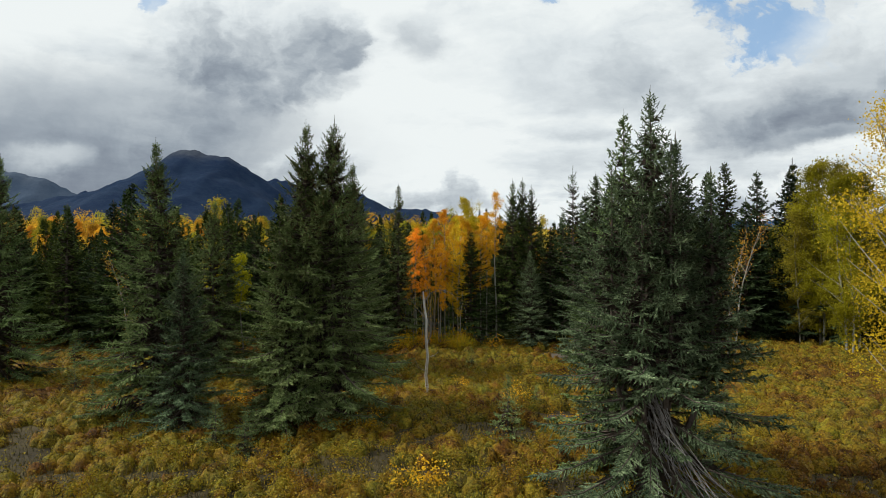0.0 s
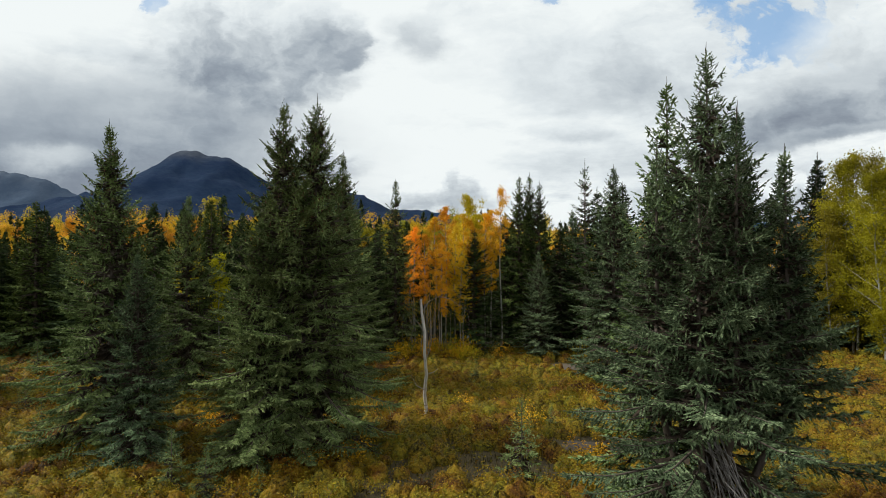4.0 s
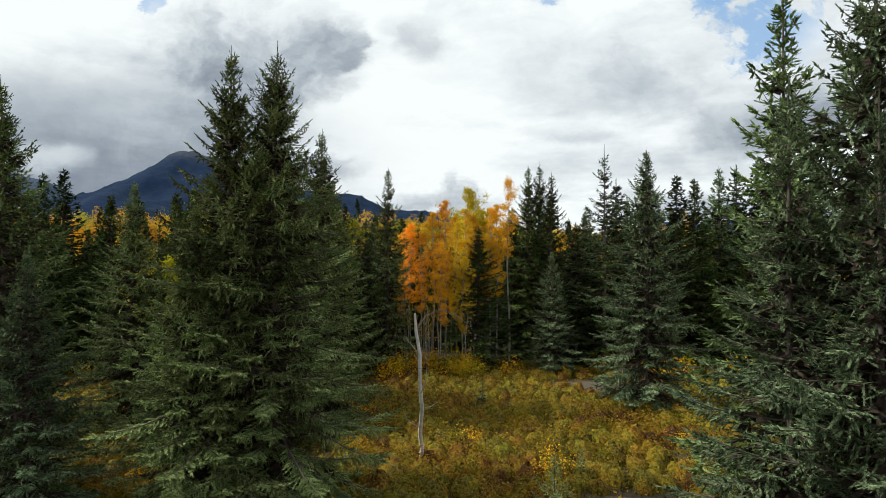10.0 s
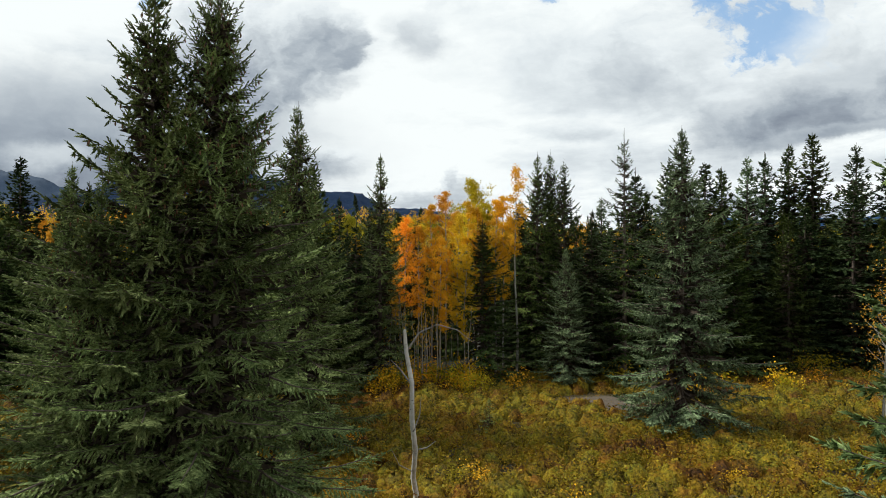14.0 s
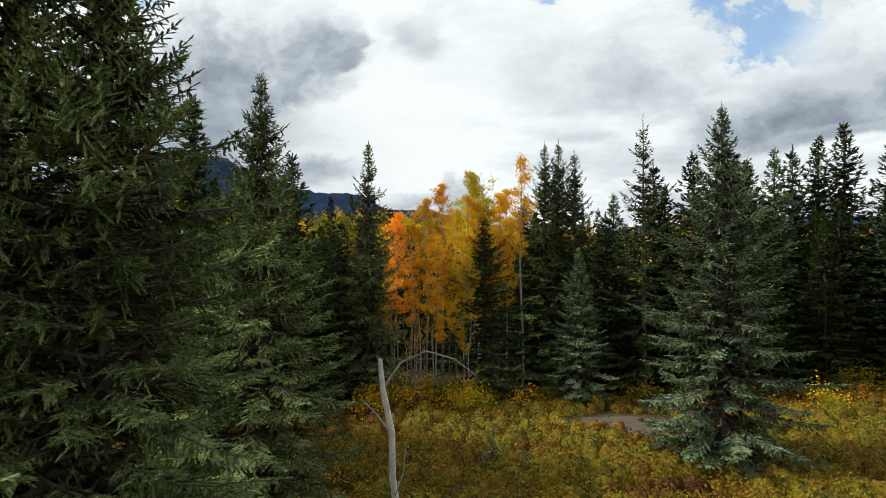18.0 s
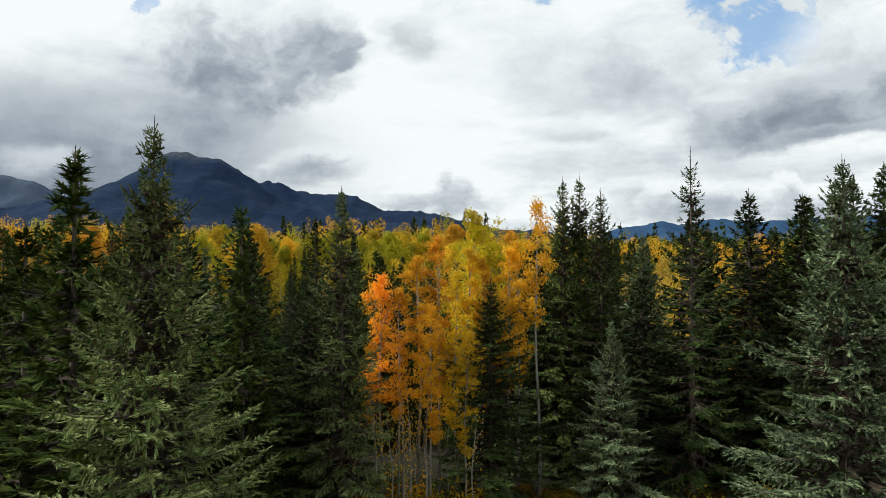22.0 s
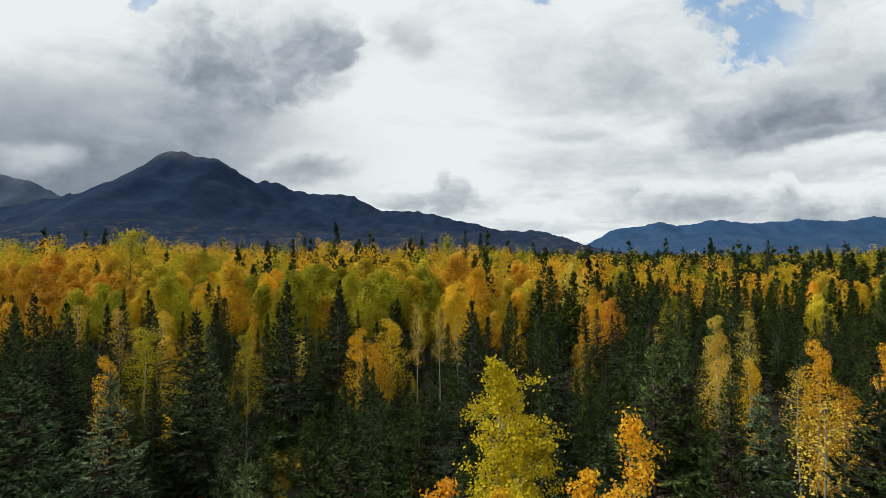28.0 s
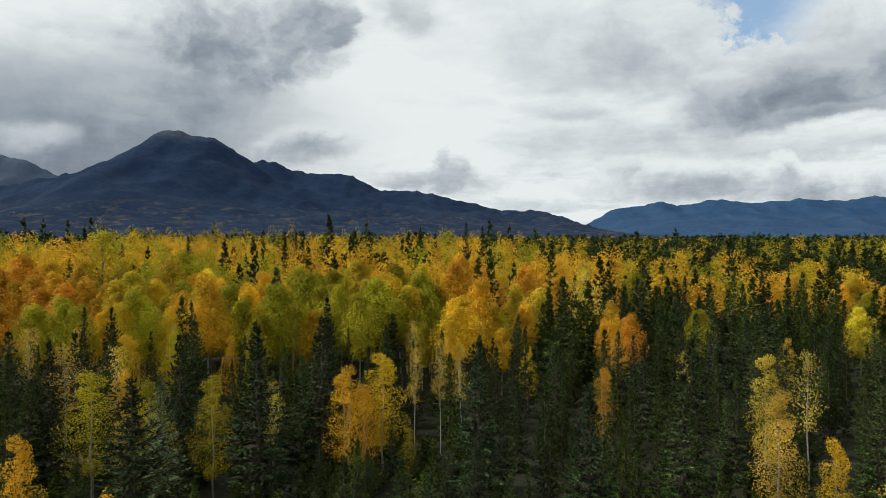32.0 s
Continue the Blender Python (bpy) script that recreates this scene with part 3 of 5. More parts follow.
def lobed_crown(seed, h, r, base, lobes, per, leaf, loose=0.55):
    """A rounded, uneven crown: leaf clusters on the outside of several lobes round the trunk."""
    rng = np.random.default_rng(seed)
    pts, normals = [], []
    for i in range(lobes):
        s = base + (0.93 - base) * (i + 0.5 * rng.random()) / (lobes - 1 + 0.5)
        t = (s - base) / (1 - base)
        reach = r * min(1.0, (t + 0.14) / 0.34) * (1 - 0.86 * t ** 1.5)
        az = i * 2.4 + rng.normal() * 0.4
        c = np.array([math.cos(az) * reach * 0.48, math.sin(az) * reach * 0.48, h * s])
        rl = max(0.24 * r, reach * rng.uniform(0.50, 0.74))
        d = unit(rng.normal(size=(per, 3)))
        p = c + d * np.array([rl, rl, rl * 1.05]) * rng.uniform(0.66, 1.15, (per, 1))
        pts.append(p)
        normals.append(unit(d + unit(p - np.array([0, 0, h * s * 0.96])) * 0.6))
    p, nn = np.concatenate(pts), np.concatenate(normals)
    p[:, 2] = np.minimum(p[:, 2], h)
    nn = unit(nn + rng.normal(size=nn.shape) * loose)
    a = unit(np.cross(nn, unit(rng.normal(size=nn.shape))))
    b = np.cross(nn, a)
    l = (leaf * rng.uniform(0.6, 1.3, len(p)) / 2)[:, None]
    return np.stack([p - a * l, p + b * l * 0.8, p + a * l, p - b * l * 0.8], 1).reshape(-1, 3)


def lobed_tree(seed, h, r, leaf_mat, base, lobes, per, leaf, stems=1):
    rng = np.random.default_rng(seed)
    trunks = [[((rng.normal() * 0.03 + (st - (stems - 1) / 2) * 0.5 * (0.4 + s), 0.05 * math.sin(s * 8), h * 0.95 * s), 0.007 * h * (1 - s) + 0.01) for s in np.linspace(0, 1, 7)] for st in range(stems)]
    return [("trunk", tube_mesh("trunk", trunks, ASPEN_BARK, 5)), ("crown", quad_mesh("crown", lobed_crown(seed, h, r, base, lobes, per, leaf), leaf_mat))]


# ---- ground ----
def ground_height(x, y):
    x, y = np.asarray(x, float), np.asarray(y, float)
    near = smooth(10, 30, y) * (1 - smooth(60, 90, y))
    h = 0.10 * np.sin(x * 0.31 + 1.3) * np.sin(y * 0.27) * near + 0.05 * np.sin(x * 0.9 + y * 0.7) * near
    far = smooth(110, 260, y)
    return h + 5.0 * far + 1.2 * far * np.sin(x * 0.021 + 0.5) * np.sin(y * 0.017)


def trail(x, y):
    """How bare the ground is: an old track through the clearing, and a tan patch beside the large spruce."""
    x, y = np.asarray(x, float), np.asarray(y, float)
    a = np.exp(-(((x - 9.2) / 3.4) ** 2 + ((y - 50.5) / 1.9) ** 2))
    b = np.exp(-(((x - 6.3) / 2.0) ** 2 + ((y - 31.0) / 1.5) ** 2))
    c = 0.6 * np.exp(-((y - 23.4 - 0.05 * x) / 0.9) ** 2) * (1 - smooth(2.5, 6, x))
    d = 0.7 * np.exp(-(((x - 2.6) / 2.6) ** 2 + ((y - 28.0) / 2.4) ** 2))
    return np.maximum.reduce([a, b, c, d])


def graded(lo, hi, fine_lo, fine_hi, fine, growth):
    out = list(np.arange(fine_lo, fine_hi + 1e-6, fine))
    s = fine
    while out[-1] < hi:
        s *= growth
        out.append(min(hi, out[-1] + s))
    s = fine
    while out[0] > lo:
        s *= growth
        out.insert(0, max(lo, out[0] - s))
    return np.array(out)


def sheet(name, xs, ys, height, mat):
    X, Y = np.meshgrid(xs, ys)
    v = np.stack([X, Y, height(X, Y)], -1).reshape(-1, 3)
    nx = len(xs)
    i = (np.arange(len(ys) - 1)[:, None] * nx + np.arange(nx - 1)).ravel()
    return smooth_shade(mesh_from(name, v, np.stack([i, i + 1, i + nx + 1, i + nx], 1), mat))


ground_me = sheet("ground", graded(-6000, 6000, -40, 44, 0.6, 1.12), graded(-3000, 4950, 14, 62, 0.6, 1.10), ground_height, [GROUND, DIRT, CANOPY, WOOD_FLOOR])
cen = np.empty(len(ground_me.polygons) * 3, np.float32)
ground_me.polygons.foreach_get("center", cen)
cen = cen.reshape(-1, 3)
bare = np.maximum(np.exp(-(((cen[:, 0] - 9.2) / 3.0) ** 2 + ((cen[:, 1] - 50.5) / 1.6) ** 2)), np.exp(-(((cen[:, 0] - 6.3) / 1.8) ** 2 + ((cen[:, 1] - 31.0) / 1.2) ** 2)))
rough_edge = np.random.default_rng(5).uniform(0.30, 0.55, len(cen))
ground_me.polygons.foreach_set("material_index", np.where(np.hypot(cen[:, 0], cen[:, 1]) > 330, 2, np.where(bare > rough_edge, 1, np.where((cen[:, 1] > 57) & (((cen[:, 0] + 15) / 3.3) ** 2 + ((cen[:, 1] - 83) / 15) ** 2 > 1), 3, 0))).astype(np.int32))
tagged(new("ground", ground_me), "autumn forest floor of dry grass and brown soil", "ground", kind="structure")


# ---- mountains ----
def crest(x, knots, shift=0.0, lift=0.0):
    xs, hs = zip(*knots)
    return np.interp(x - shift, xs, hs) + lift


def fbm(x, y, scale, seed, octaves=6, ridged=False):
    out, amp = np.zeros(x.shape), 1.0
    flat_x, flat_y = x.ravel() / scale, y.ravel() / scale
    for o in range(octaves):
        f = 2.0 ** o
        vals = np.array([noise.noise((a * f + seed, b * f - seed, seed * 0.37 + o)) for a, b in zip(flat_x, flat_y)]).reshape(x.shape)
        out += amp * ((0.5 - np.abs(vals)) if ridged else vals)
        amp *= 0.5
    return out


def mountain(name, label, knots, y0, front, back, x_lo, x_hi, mat, seed, bumps, nx=170, ny=46, sharp=1.25, shift=0.0, lift=0.0):
    """A range whose crest runs across at the distance y0, falling off towards the plain in gullied slopes."""
    def height(X, Y):
        n1 = fbm(X, Y, 520, seed, 5, True)
        d = np.where(Y < y0, (y0 - Y) / front, (Y - y0) / back)
        d = np.clip(d + 0.10 * np.clip(fbm(X, Y * 0.6, 700, seed + 9, 3), 0, 1) * np.clip(d * 3, 0, 1), 0, 1)
        fall = (1 - d) ** sharp
        c = crest(X, knots, shift, lift)
        gullies = -bumps * np.clip(0.9 - n1, 0, 2) * np.clip(d * 5, 0.05, 1) * fall
        fine = bumps * 0.14 * fbm(X, Y, 60, seed + 3, 3)
        return c * fall + gullies * np.clip(c / 200, 0, 1) + fine * fall - 6 * (d > 0.985)
    me = sheet(name, np.linspace(x_lo, x_hi, nx), np.concatenate([np.linspace(y0 - front, y0, ny), np.linspace(y0, y0 + back, 12)[1:]]), height, mat)
    return tagged(new(name, me), label, "mountain", kind="structure")


PEAK = [(-3400, 60), (-2600, 165), (-2144, 238), (-1871, 292), (-1707, 325), (-1543, 385), (-1420, 443), (-1324, 508), (-1290, 523), (-1255, 528), (-1215, 520), (-1187, 511), (-1091, 496), (-1050, 487), (-968, 440), (-872, 374), (-760, 300), (-560, 235), (-300, 180), (0, 110), (300, 60)]
SHOULDER = [(-1300, 240), (-1070, 350), (-992, 417), (-930, 438), (-852, 411), (-759, 367), (-681, 358), (-572, 361), (-448, 345), (-386, 305), (-292, 264), (-106, 261), (50, 230), (236, 187), (361, 156), (594, 150), (703, 118), (796, 81), (952, 40), (1150, 20)]
RIGHT = [(800, 20), (930, 96), (990, 132), (1041, 166), (1191, 188), (1325, 213), (1442, 190), (1559, 206), (1626, 228), (1726, 226), (1860, 209), (2061, 219), (2178, 238), (2295, 226), (2496, 226), (2623, 249), (3000, 215), (3600, 230)]
LEFT = [(-4300, 400), (-3600, 430), (-3050, 450), (-2750, 440), (-2590, 432), (-2470, 420), (-2322, 389), (-2224, 334), (-2143, 300), (-1930, 230), (-1500, 150)]
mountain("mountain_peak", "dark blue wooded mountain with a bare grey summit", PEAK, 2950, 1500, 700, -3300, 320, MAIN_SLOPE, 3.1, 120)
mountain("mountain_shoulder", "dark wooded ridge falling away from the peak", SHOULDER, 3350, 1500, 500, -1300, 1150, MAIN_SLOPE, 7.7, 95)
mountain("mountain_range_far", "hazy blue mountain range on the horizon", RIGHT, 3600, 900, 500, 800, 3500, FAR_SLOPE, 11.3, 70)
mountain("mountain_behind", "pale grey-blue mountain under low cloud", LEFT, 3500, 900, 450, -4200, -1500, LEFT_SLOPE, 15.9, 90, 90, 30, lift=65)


# ---- the large trees round the clearing ----
def put_tree(parts, name, label, category, group, x, y, turn=0.0, scale=1.0, tall=1.0):
    root = tree_of(name, label, category, group, parts)
    root.matrix_basis = pose(x, y, float(ground_height(x, y)) - 0.05, 0, 0, turn) @ Matrix.Diagonal((scale, scale, scale * tall, 1))
    return root


BIG = "spruces round the clearing"
hero_a = conifer(11, 15.2, 3.8, SPRUCE, whorl=0.31, count=9, step=0.16, k=11, blade=0.13, wide=0.060, close=(0.6, -0.8, 34, 0.062, 0.028), ragged=0.26, inner=0.13, foot=0.02, lean=0.12, shape=0.82, hang=0.8, cones=420)
hero_b = conifer(12, 14.0, 3.3, SPRUCE, whorl=0.31, count=9, step=0.19, k=16, blade=0.10, wide=0.048, ragged=0.27, inner=0.13, foot=0.02, lean=0.15, shape=0.90, hang=0.7, cones=180)
hero_c = conifer(13, 13.8, 3.2, BLUE_SPRUCE, whorl=0.32, count=9, step=0.20, k=14, blade=0.115, wide=0.054, ragged=0.26, inner=0.13, foot=0.01, lean=0.12, shape=0.84, hang=0.7)
hero_r = conifer(14, 14.0, 4.1, BLUE_SPRUCE, whorl=0.36, count=8, step=0.17, k=9, blade=0.135, wide=0.064, close=(-0.7, -0.7, 24, 0.072, 0.036), ragged=0.25, inner=0.13, foot=0.04, lean=0.12, gaps=0.04, shape=0.92, hang=0.8,
                 tops=((1.0, 0.3, 12.5, 2.1), (-1.2, 0.4, 11.4, 2.2), (1.9, -0.4, 11.2, 2.1), (0.4, -0.9, 12.0, 2.0), (-0.5, -0.8, 10.8, 2.2)))
tall_thin = conifer(15, 16.6, 2.6, SHADED_SPRUCE, whorl=0.52, count=6, step=0.24, ragged=0.3, inner=0.12, foot=0.05, k=12, blade=0.14, wide=0.058, shape=0.8, gaps=0.08, rise_top=35, droop=0.16)
narrow = conifer(16, 14.4, 2.6, SPRUCE, whorl=0.40, count=7, step=0.25, k=13, blade=0.14, wide=0.064, ragged=0.24, inner=0.13, foot=0.03, hang=0.6)
narrow_b = conifer(17, 16.0, 3.1, SHADED_SPRUCE, whorl=0.42, count=7, step=0.26, k=13, blade=0.145, wide=0.066, ragged=0.27, inner=0.13, foot=0.03, hang=0.6)

put_tree(hero_a, "spruce_tree", "tall dense dark green spruce at the clearing's edge", "spruce tree", BIG, -5.45, 30.1, 0)
put_tree(hero_b, "spruce_tree", "tall spruce grown close against a taller one", "spruce tree", BIG, -6.75, 29.6, 140, 1.06)
put_tree(hero_b, "spruce_tree", "lighter green spruce at the foot of taller ones", "spruce tree", BIG, -7.4, 28.6, 60, 0.72)
put_tree(hero_b, "spruce_tree", "tall spruce with ragged tiered branches", "spruce tree", BIG, -14.43, 30.1, 250, 1.0)
put_tree(hero_c, "spruce_tree", "shorter bushy spruce beside a taller one", "spruce tree", BIG, -12.2, 28.2, 30, 0.62)
put_tree(hero_r, "spruce_tree", "large ragged blue-green spruce with several leaders", "spruce tree", BIG, 7.13, 20.7, 0)
put_tree(narrow, "spruce_tree", "slim spruce standing behind a ragged one", "spruce tree", BIG, 6.95, 23.05, 80, 0.96)
put_tree(hero_c, "spruce_tree", "blue-green spruce with branches down to the shrubs", "spruce tree", BIG, 11.1, 43.6, 200, 1.02)
put_tree(hero_b, "spruce_tree", "dark spruce with a spiky crown", "spruce tree", BIG, -6.12, 40.8, 10, 1.04)
put_tree(hero_b, "spruce_tree", "spruce half hidden behind nearer trees", "spruce tree", BIG, -15.36, 40.5, 100, 0.86)
put_tree(narrow, "spruce_tree", "slender pointed spruce beside orange aspens", "spruce tree", BIG, -3.92, 52.9, 0, 1.0)
put_tree(tall_thin, "spruce_tree", "thin spruce with sparse level branches", "spruce tree", BIG, 12.0, 55.45, 0, 1.0)
put_tree(narrow_b, "spruce_tree", "tall dark spruce in a tight pair", "spruce tree", BIG, 8.04, 60.8, 40, 1.0)
put_tree(narrow_b, "spruce_tree", "tall dark spruce in a tight pair", "spruce tree", BIG, 7.0, 60.3, 190, 0.99)
put_tree(narrow_b, "spruce_tree", "dark spruce at the end of a tight group", "spruce tree", BIG, 8.63, 58.6, 300, 0.94)
put_tree(hero_c, "spruce_tree", "small blue-green spruce before darker trees", "spruce tree", BIG, 7.8, 54.0, 300, 0.64)
put_tree(narrow_b, "spruce_tree", "low dark spruce among orange aspens", "spruce tree", BIG, 2.56, 55.0, 120, 1.05, 0.63)
put_tree(hero_b, "spruce_tree", "spruce at the edge of the dark wood", "spruce tree", BIG, -28.0, 38.0, 75, 1.03)

# young spruces in the shrubs
sapling = conifer(18, 3.0, 1.0, SPRUCE, whorl=0.22, count=6, step=0.14, k=7, blade=0.10, wide=0.036, foot=0.03, shape=0.9, wood=False)
for i, (x, y, s) in enumerate(((2.9, 26.8, 1.0), (-9.8, 26.0, 0.75), (-8.4, 25.6, 0.6), (2.1, 43.5, 0.6), (-22.0, 36.0, 0.7), (-27.5, 45.0, 0.9), (12.2, 25.4, 0.8), (14.6, 31.0, 0.55), (5.2, 33.5, 0.4), (-19.5, 33.5, 0.5), (9.4, 22.4, 1.1))):
    put_tree(sapling, "young_spruce", "young green spruce among golden shrubs", "young tree", "young spruces in the clearing", x, y, i * 67, s)

# ---- aspens ----
ASP = "autumn aspens behind the clearing"
asp_orange = broadleaf(31, 12.0, 1.2, ORANGE, ASPEN_BARK, base=0.42, limbs_n=22, clumps=6, per=36, leaf=0.10, spread=0.21)
asp_red = broadleaf(32, 11.0, 1.3, RED_ORANGE, ASPEN_BARK, base=0.42, limbs_n=20, clumps=6, per=36, leaf=0.10, spread=0.21)
asp_gold = broadleaf(33, 12.0, 1.25, GOLD, ASPEN_BARK, base=0.34, limbs_n=25, clumps=6, per=36, leaf=0.10, spread=0.21)
asp_thin = broadleaf(34, 14.6, 1.0, ORANGE, ASPEN_BARK, base=0.56, limbs_n=18, clumps=5, per=30, leaf=0.11, spread=0.26)
asp_yellow = broadleaf(39, 14.5, 2.8, YELLOW, ASPEN_BARK, base=0.20, limbs_n=32, clumps=7, per=46, leaf=0.125, spread=0.34, stems=2)
asp_lime = broadleaf(35, 14.5, 2.6, LIME, ASPEN_BARK, base=0.06, limbs_n=32, clumps=6, per=70, leaf=0.12, spread=0.50, stems=2)
asp_olive = broadleaf(41, 14.5, 2.5, OLIVE, ASPEN_BARK, base=0.06, limbs_n=30, clumps=6, per=66, leaf=0.12, spread=0.50, stems=2)
pole = broadleaf(36, 7.0, 0.7, GOLD, ASPEN_BARK, base=0.5, limbs_n=8, clumps=2, per=5, leaf=0.10, spread=0.4, trunk_r=0.0065)
put_tree(asp_thin, "aspen_tree", "tall slim aspen with a sparse orange top", "aspen tree", ASP, 4.95, 56.3, 0, 1.0)
put_tree(asp_orange, "aspen_tree", "orange aspen with a bare pale trunk", "aspen tree", ASP, 3.5, 56.2, 60, 1.02)
for i, (kind, x, y, s) in enumerate(((asp_red, -2.5, 55.2, 1.0), (asp_orange, -1.6, 54.4, 0.86), (asp_orange, -0.7, 55.6, 0.98), (asp_orange, 0.2, 56.4, 1.06), (asp_gold, 0.9, 55.0, 0.92), (asp_orange, 1.6, 57.3, 1.02),
                                      (asp_gold, -0.2, 54.0, 0.80), (asp_gold, 2.6, 57.0, 0.98), (asp_orange, 4.2, 57.6, 1.05), (asp_gold, -3.0, 57.0, 0.88), (asp_gold, 1.3, 53.6, 0.70))):
    put_tree(kind, "aspen_tree", "red-orange aspen on a pale trunk" if kind is asp_red else "golden orange aspen on a pale trunk", "aspen tree", ASP, x, y, 40 + i * 71, s)
put_tree(asp_yellow, "cottonwood_tree", "broad yellow-green cottonwood behind orange aspens", "cottonwood tree", ASP, 2.42, 64.1, 0, 1.0)
rng = np.random.default_rng(8)
for i in range(16):
    put_tree(pole, "aspen_sapling", "thin bare aspen pole with a few yellow leaves", "young tree", "thin aspen poles", -3.4 + rng.random() * 5.0, 52.0 + rng.random() * 3.4, i * 50, rng.uniform(0.6, 1.0))
asp_small = broadleaf(37, 8.6, 0.95, YELLOW, ASPEN_BARK, base=0.52, limbs_n=18, clumps=5, per=34, leaf=0.12, spread=0.28)
put_tree(asp_small, "aspen_tree", "small lime-yellow aspen before dark spruces", "aspen tree", ASP, -13.9, 41.7, 0)
put_tree(asp_small, "aspen_tree", "small lime-yellow aspen before dark spruces", "aspen tree", ASP, -16.6, 43.5, 130, 1.1)
birch_gold = broadleaf(38, 14.5, 2.9, AMBER, ASPEN_BARK, base=0.20, limbs_n=34, clumps=5, per=56, leaf=0.085, spread=0.5)
put_tree(birch_gold, "birch_tree", "bright yellow birch with drooping leafy limbs", "birch tree", ASP, 17.5, 23.0, 0, 0.98, 1.05)
for i, (x, y, s) in enumerate(((34.6, 50.5, 1.08), (36.4, 52.5, 1.18), (38.8, 51.5, 1.12), (41.5, 54.0, 1.2), (35.4, 55.5, 1.2), (34.0, 56.5, 0.95))):
    put_tree(asp_olive if i % 2 else asp_lime, "aspen_tree", "tall yellow-green aspen at the wood's edge", "aspen tree", ASP, x, y, i * 80, s)
asp_rusty = broadleaf(40, 11.0, 1.2, RUST_LEAF, ASPEN_BARK, base=0.12, limbs_n=22, clumps=3, per=9, leaf=0.11, spread=0.45, lean=1.6, trunk_r=0.005)
for x, y, s in ((21.0, 44.5, 0.95), (22.3, 46.0, 1.05), (-24.5, 47.0, 0.8)):
    put_tree(asp_rusty, "aspen_tree", "leaning aspen with thin rusty leaves", "aspen tree", ASP, x, y, 33 * x, s)

# ---- the dead birch ----
birch = new("dead_birch")
tagged(birch, "dead white birch trunk leaning out of golden shrubs", "dead tree")
birch.location = (-1.0, 35.4, 0.0)
stem = [((0, 0, -0.1), 0.105), ((0.10, -0.3, 0.7), 0.088), ((0.04, -1.2, 1.6), 0.082), ((0.17, -2.6, 2.9), 0.076), ((0.11, -3.4, 4.0), 0.070), ((0.14, -4.0, 5.1), 0.062), ((0.02, -4.5, 6.0), 0.052), ((0.0, -4.8, 6.6), 0.035)]
ob = new("trunk", tube_mesh("trunk", [stem], BIRCH_BARK, 10))
ob.parent = birch
for path in ([((0.02, -4.5, 6.0), 0.03), ((0.35, -4.6, 6.5), 0.022), ((0.8, -4.7, 6.72), 0.017), ((1.3, -4.8, 6.6), 0.01), ((1.7, -4.85, 6.3), 0.006)],
             [((0.10, -4.0, 5.1), 0.028), ((-0.18, -4.1, 5.5), 0.02), ((-0.4, -4.2, 5.75), 0.008)],
             [((0.17, -2.6, 2.9), 0.026), ((0.5, -2.7, 3.0), 0.018), ((0.75, -2.75, 3.2), 0.007)],
             [((0.14, -3.2, 3.6), 0.025), ((0.32, -3.3, 4.1), 0.018), ((0.36, -3.4, 4.6), 0.007)],
             [((0.10, -1.6, 1.9), 0.022), ((-0.35, -1.8, 2.2), 0.014), ((-0.6, -1.8, 2.7), 0.006)]):
    ob = new("dead_limb", tube_mesh("dead_limb", [path], DEAD_WOOD, 5))
    ob.parent = birch

# dead grey branches sweeping down from the ragged spruce
snag = new("dead_branches")
tagged(snag, "tangle of bare grey dead branches under a spruce", "dead branches")
rng = np.random.default_rng(21)
snag.location = (6.9, 20.2, 0.0)
for i in range(42):
    a = rng.normal() * 0.45 - 0.75
    out = np.array([math.cos(a), math.sin(a), 0]) * rng.uniform(1.2, 3.0)
    z0 = rng.uniform(2.2, 4.4)
    drop = rng.uniform(0.75, 1.0) * (z0 - 0.3)
    o = np.array([rng.normal() * 0.12, rng.normal() * 0.12, z0])
    j = rng.normal(size=(3, 2)) * 0.14
    path = [(o, 0.020), (o + out * 0.16 + (j[0][0], j[0][1], -0.10 * drop), 0.018), (o + out * 0.34 + (j[0][0], j[0][1], -0.38 * drop), 0.015), (o + out * 0.55 + (j[1][0], j[1][1], -0.64 * drop), 0.012), (o + out * 0.80 + (j[1][0], j[1][1], -0.86 * drop), 0.008), (o + out * 1.05 + (j[2][0], j[2][1], -drop), 0.003)]
    ob = new("dead_branch", tube_mesh("dead_branch", [path], DEAD_WOOD, 4))
    ob.parent = snag


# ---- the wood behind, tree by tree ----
near_spruce = [conifer(44 + i, 12, 2.1, m, whorl=0.4, count=7, step=0.34, k=17, blade=0.17, wide=0.07, twig=0.6, ragged=0.17, inner=0.12, foot=0.04, wood=False, facing=0.8, hang=0.6) for i, m in enumerate((SHADED_SPRUCE, DARK_SPRUCE, BLUE_SPRUCE, DARK_SPRUCE))]
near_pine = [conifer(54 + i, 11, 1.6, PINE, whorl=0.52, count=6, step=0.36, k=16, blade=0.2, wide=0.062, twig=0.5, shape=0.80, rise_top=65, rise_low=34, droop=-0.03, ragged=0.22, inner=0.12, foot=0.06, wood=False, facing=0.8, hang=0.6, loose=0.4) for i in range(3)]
mid_spruce = [conifer(40 + i, 12, 1.95, m, whorl=0.46, count=6, step=0.46, k=19, blade=0.19, wide=0.072, twig=0.7, ragged=0.17, foot=0.04, wood=False, facing=0.8, hang=0.5, inner=0.3) for i, m in enumerate((SHADED_SPRUCE, DARK_SPRUCE, BLUE_SPRUCE, DARK_SPRUCE))]
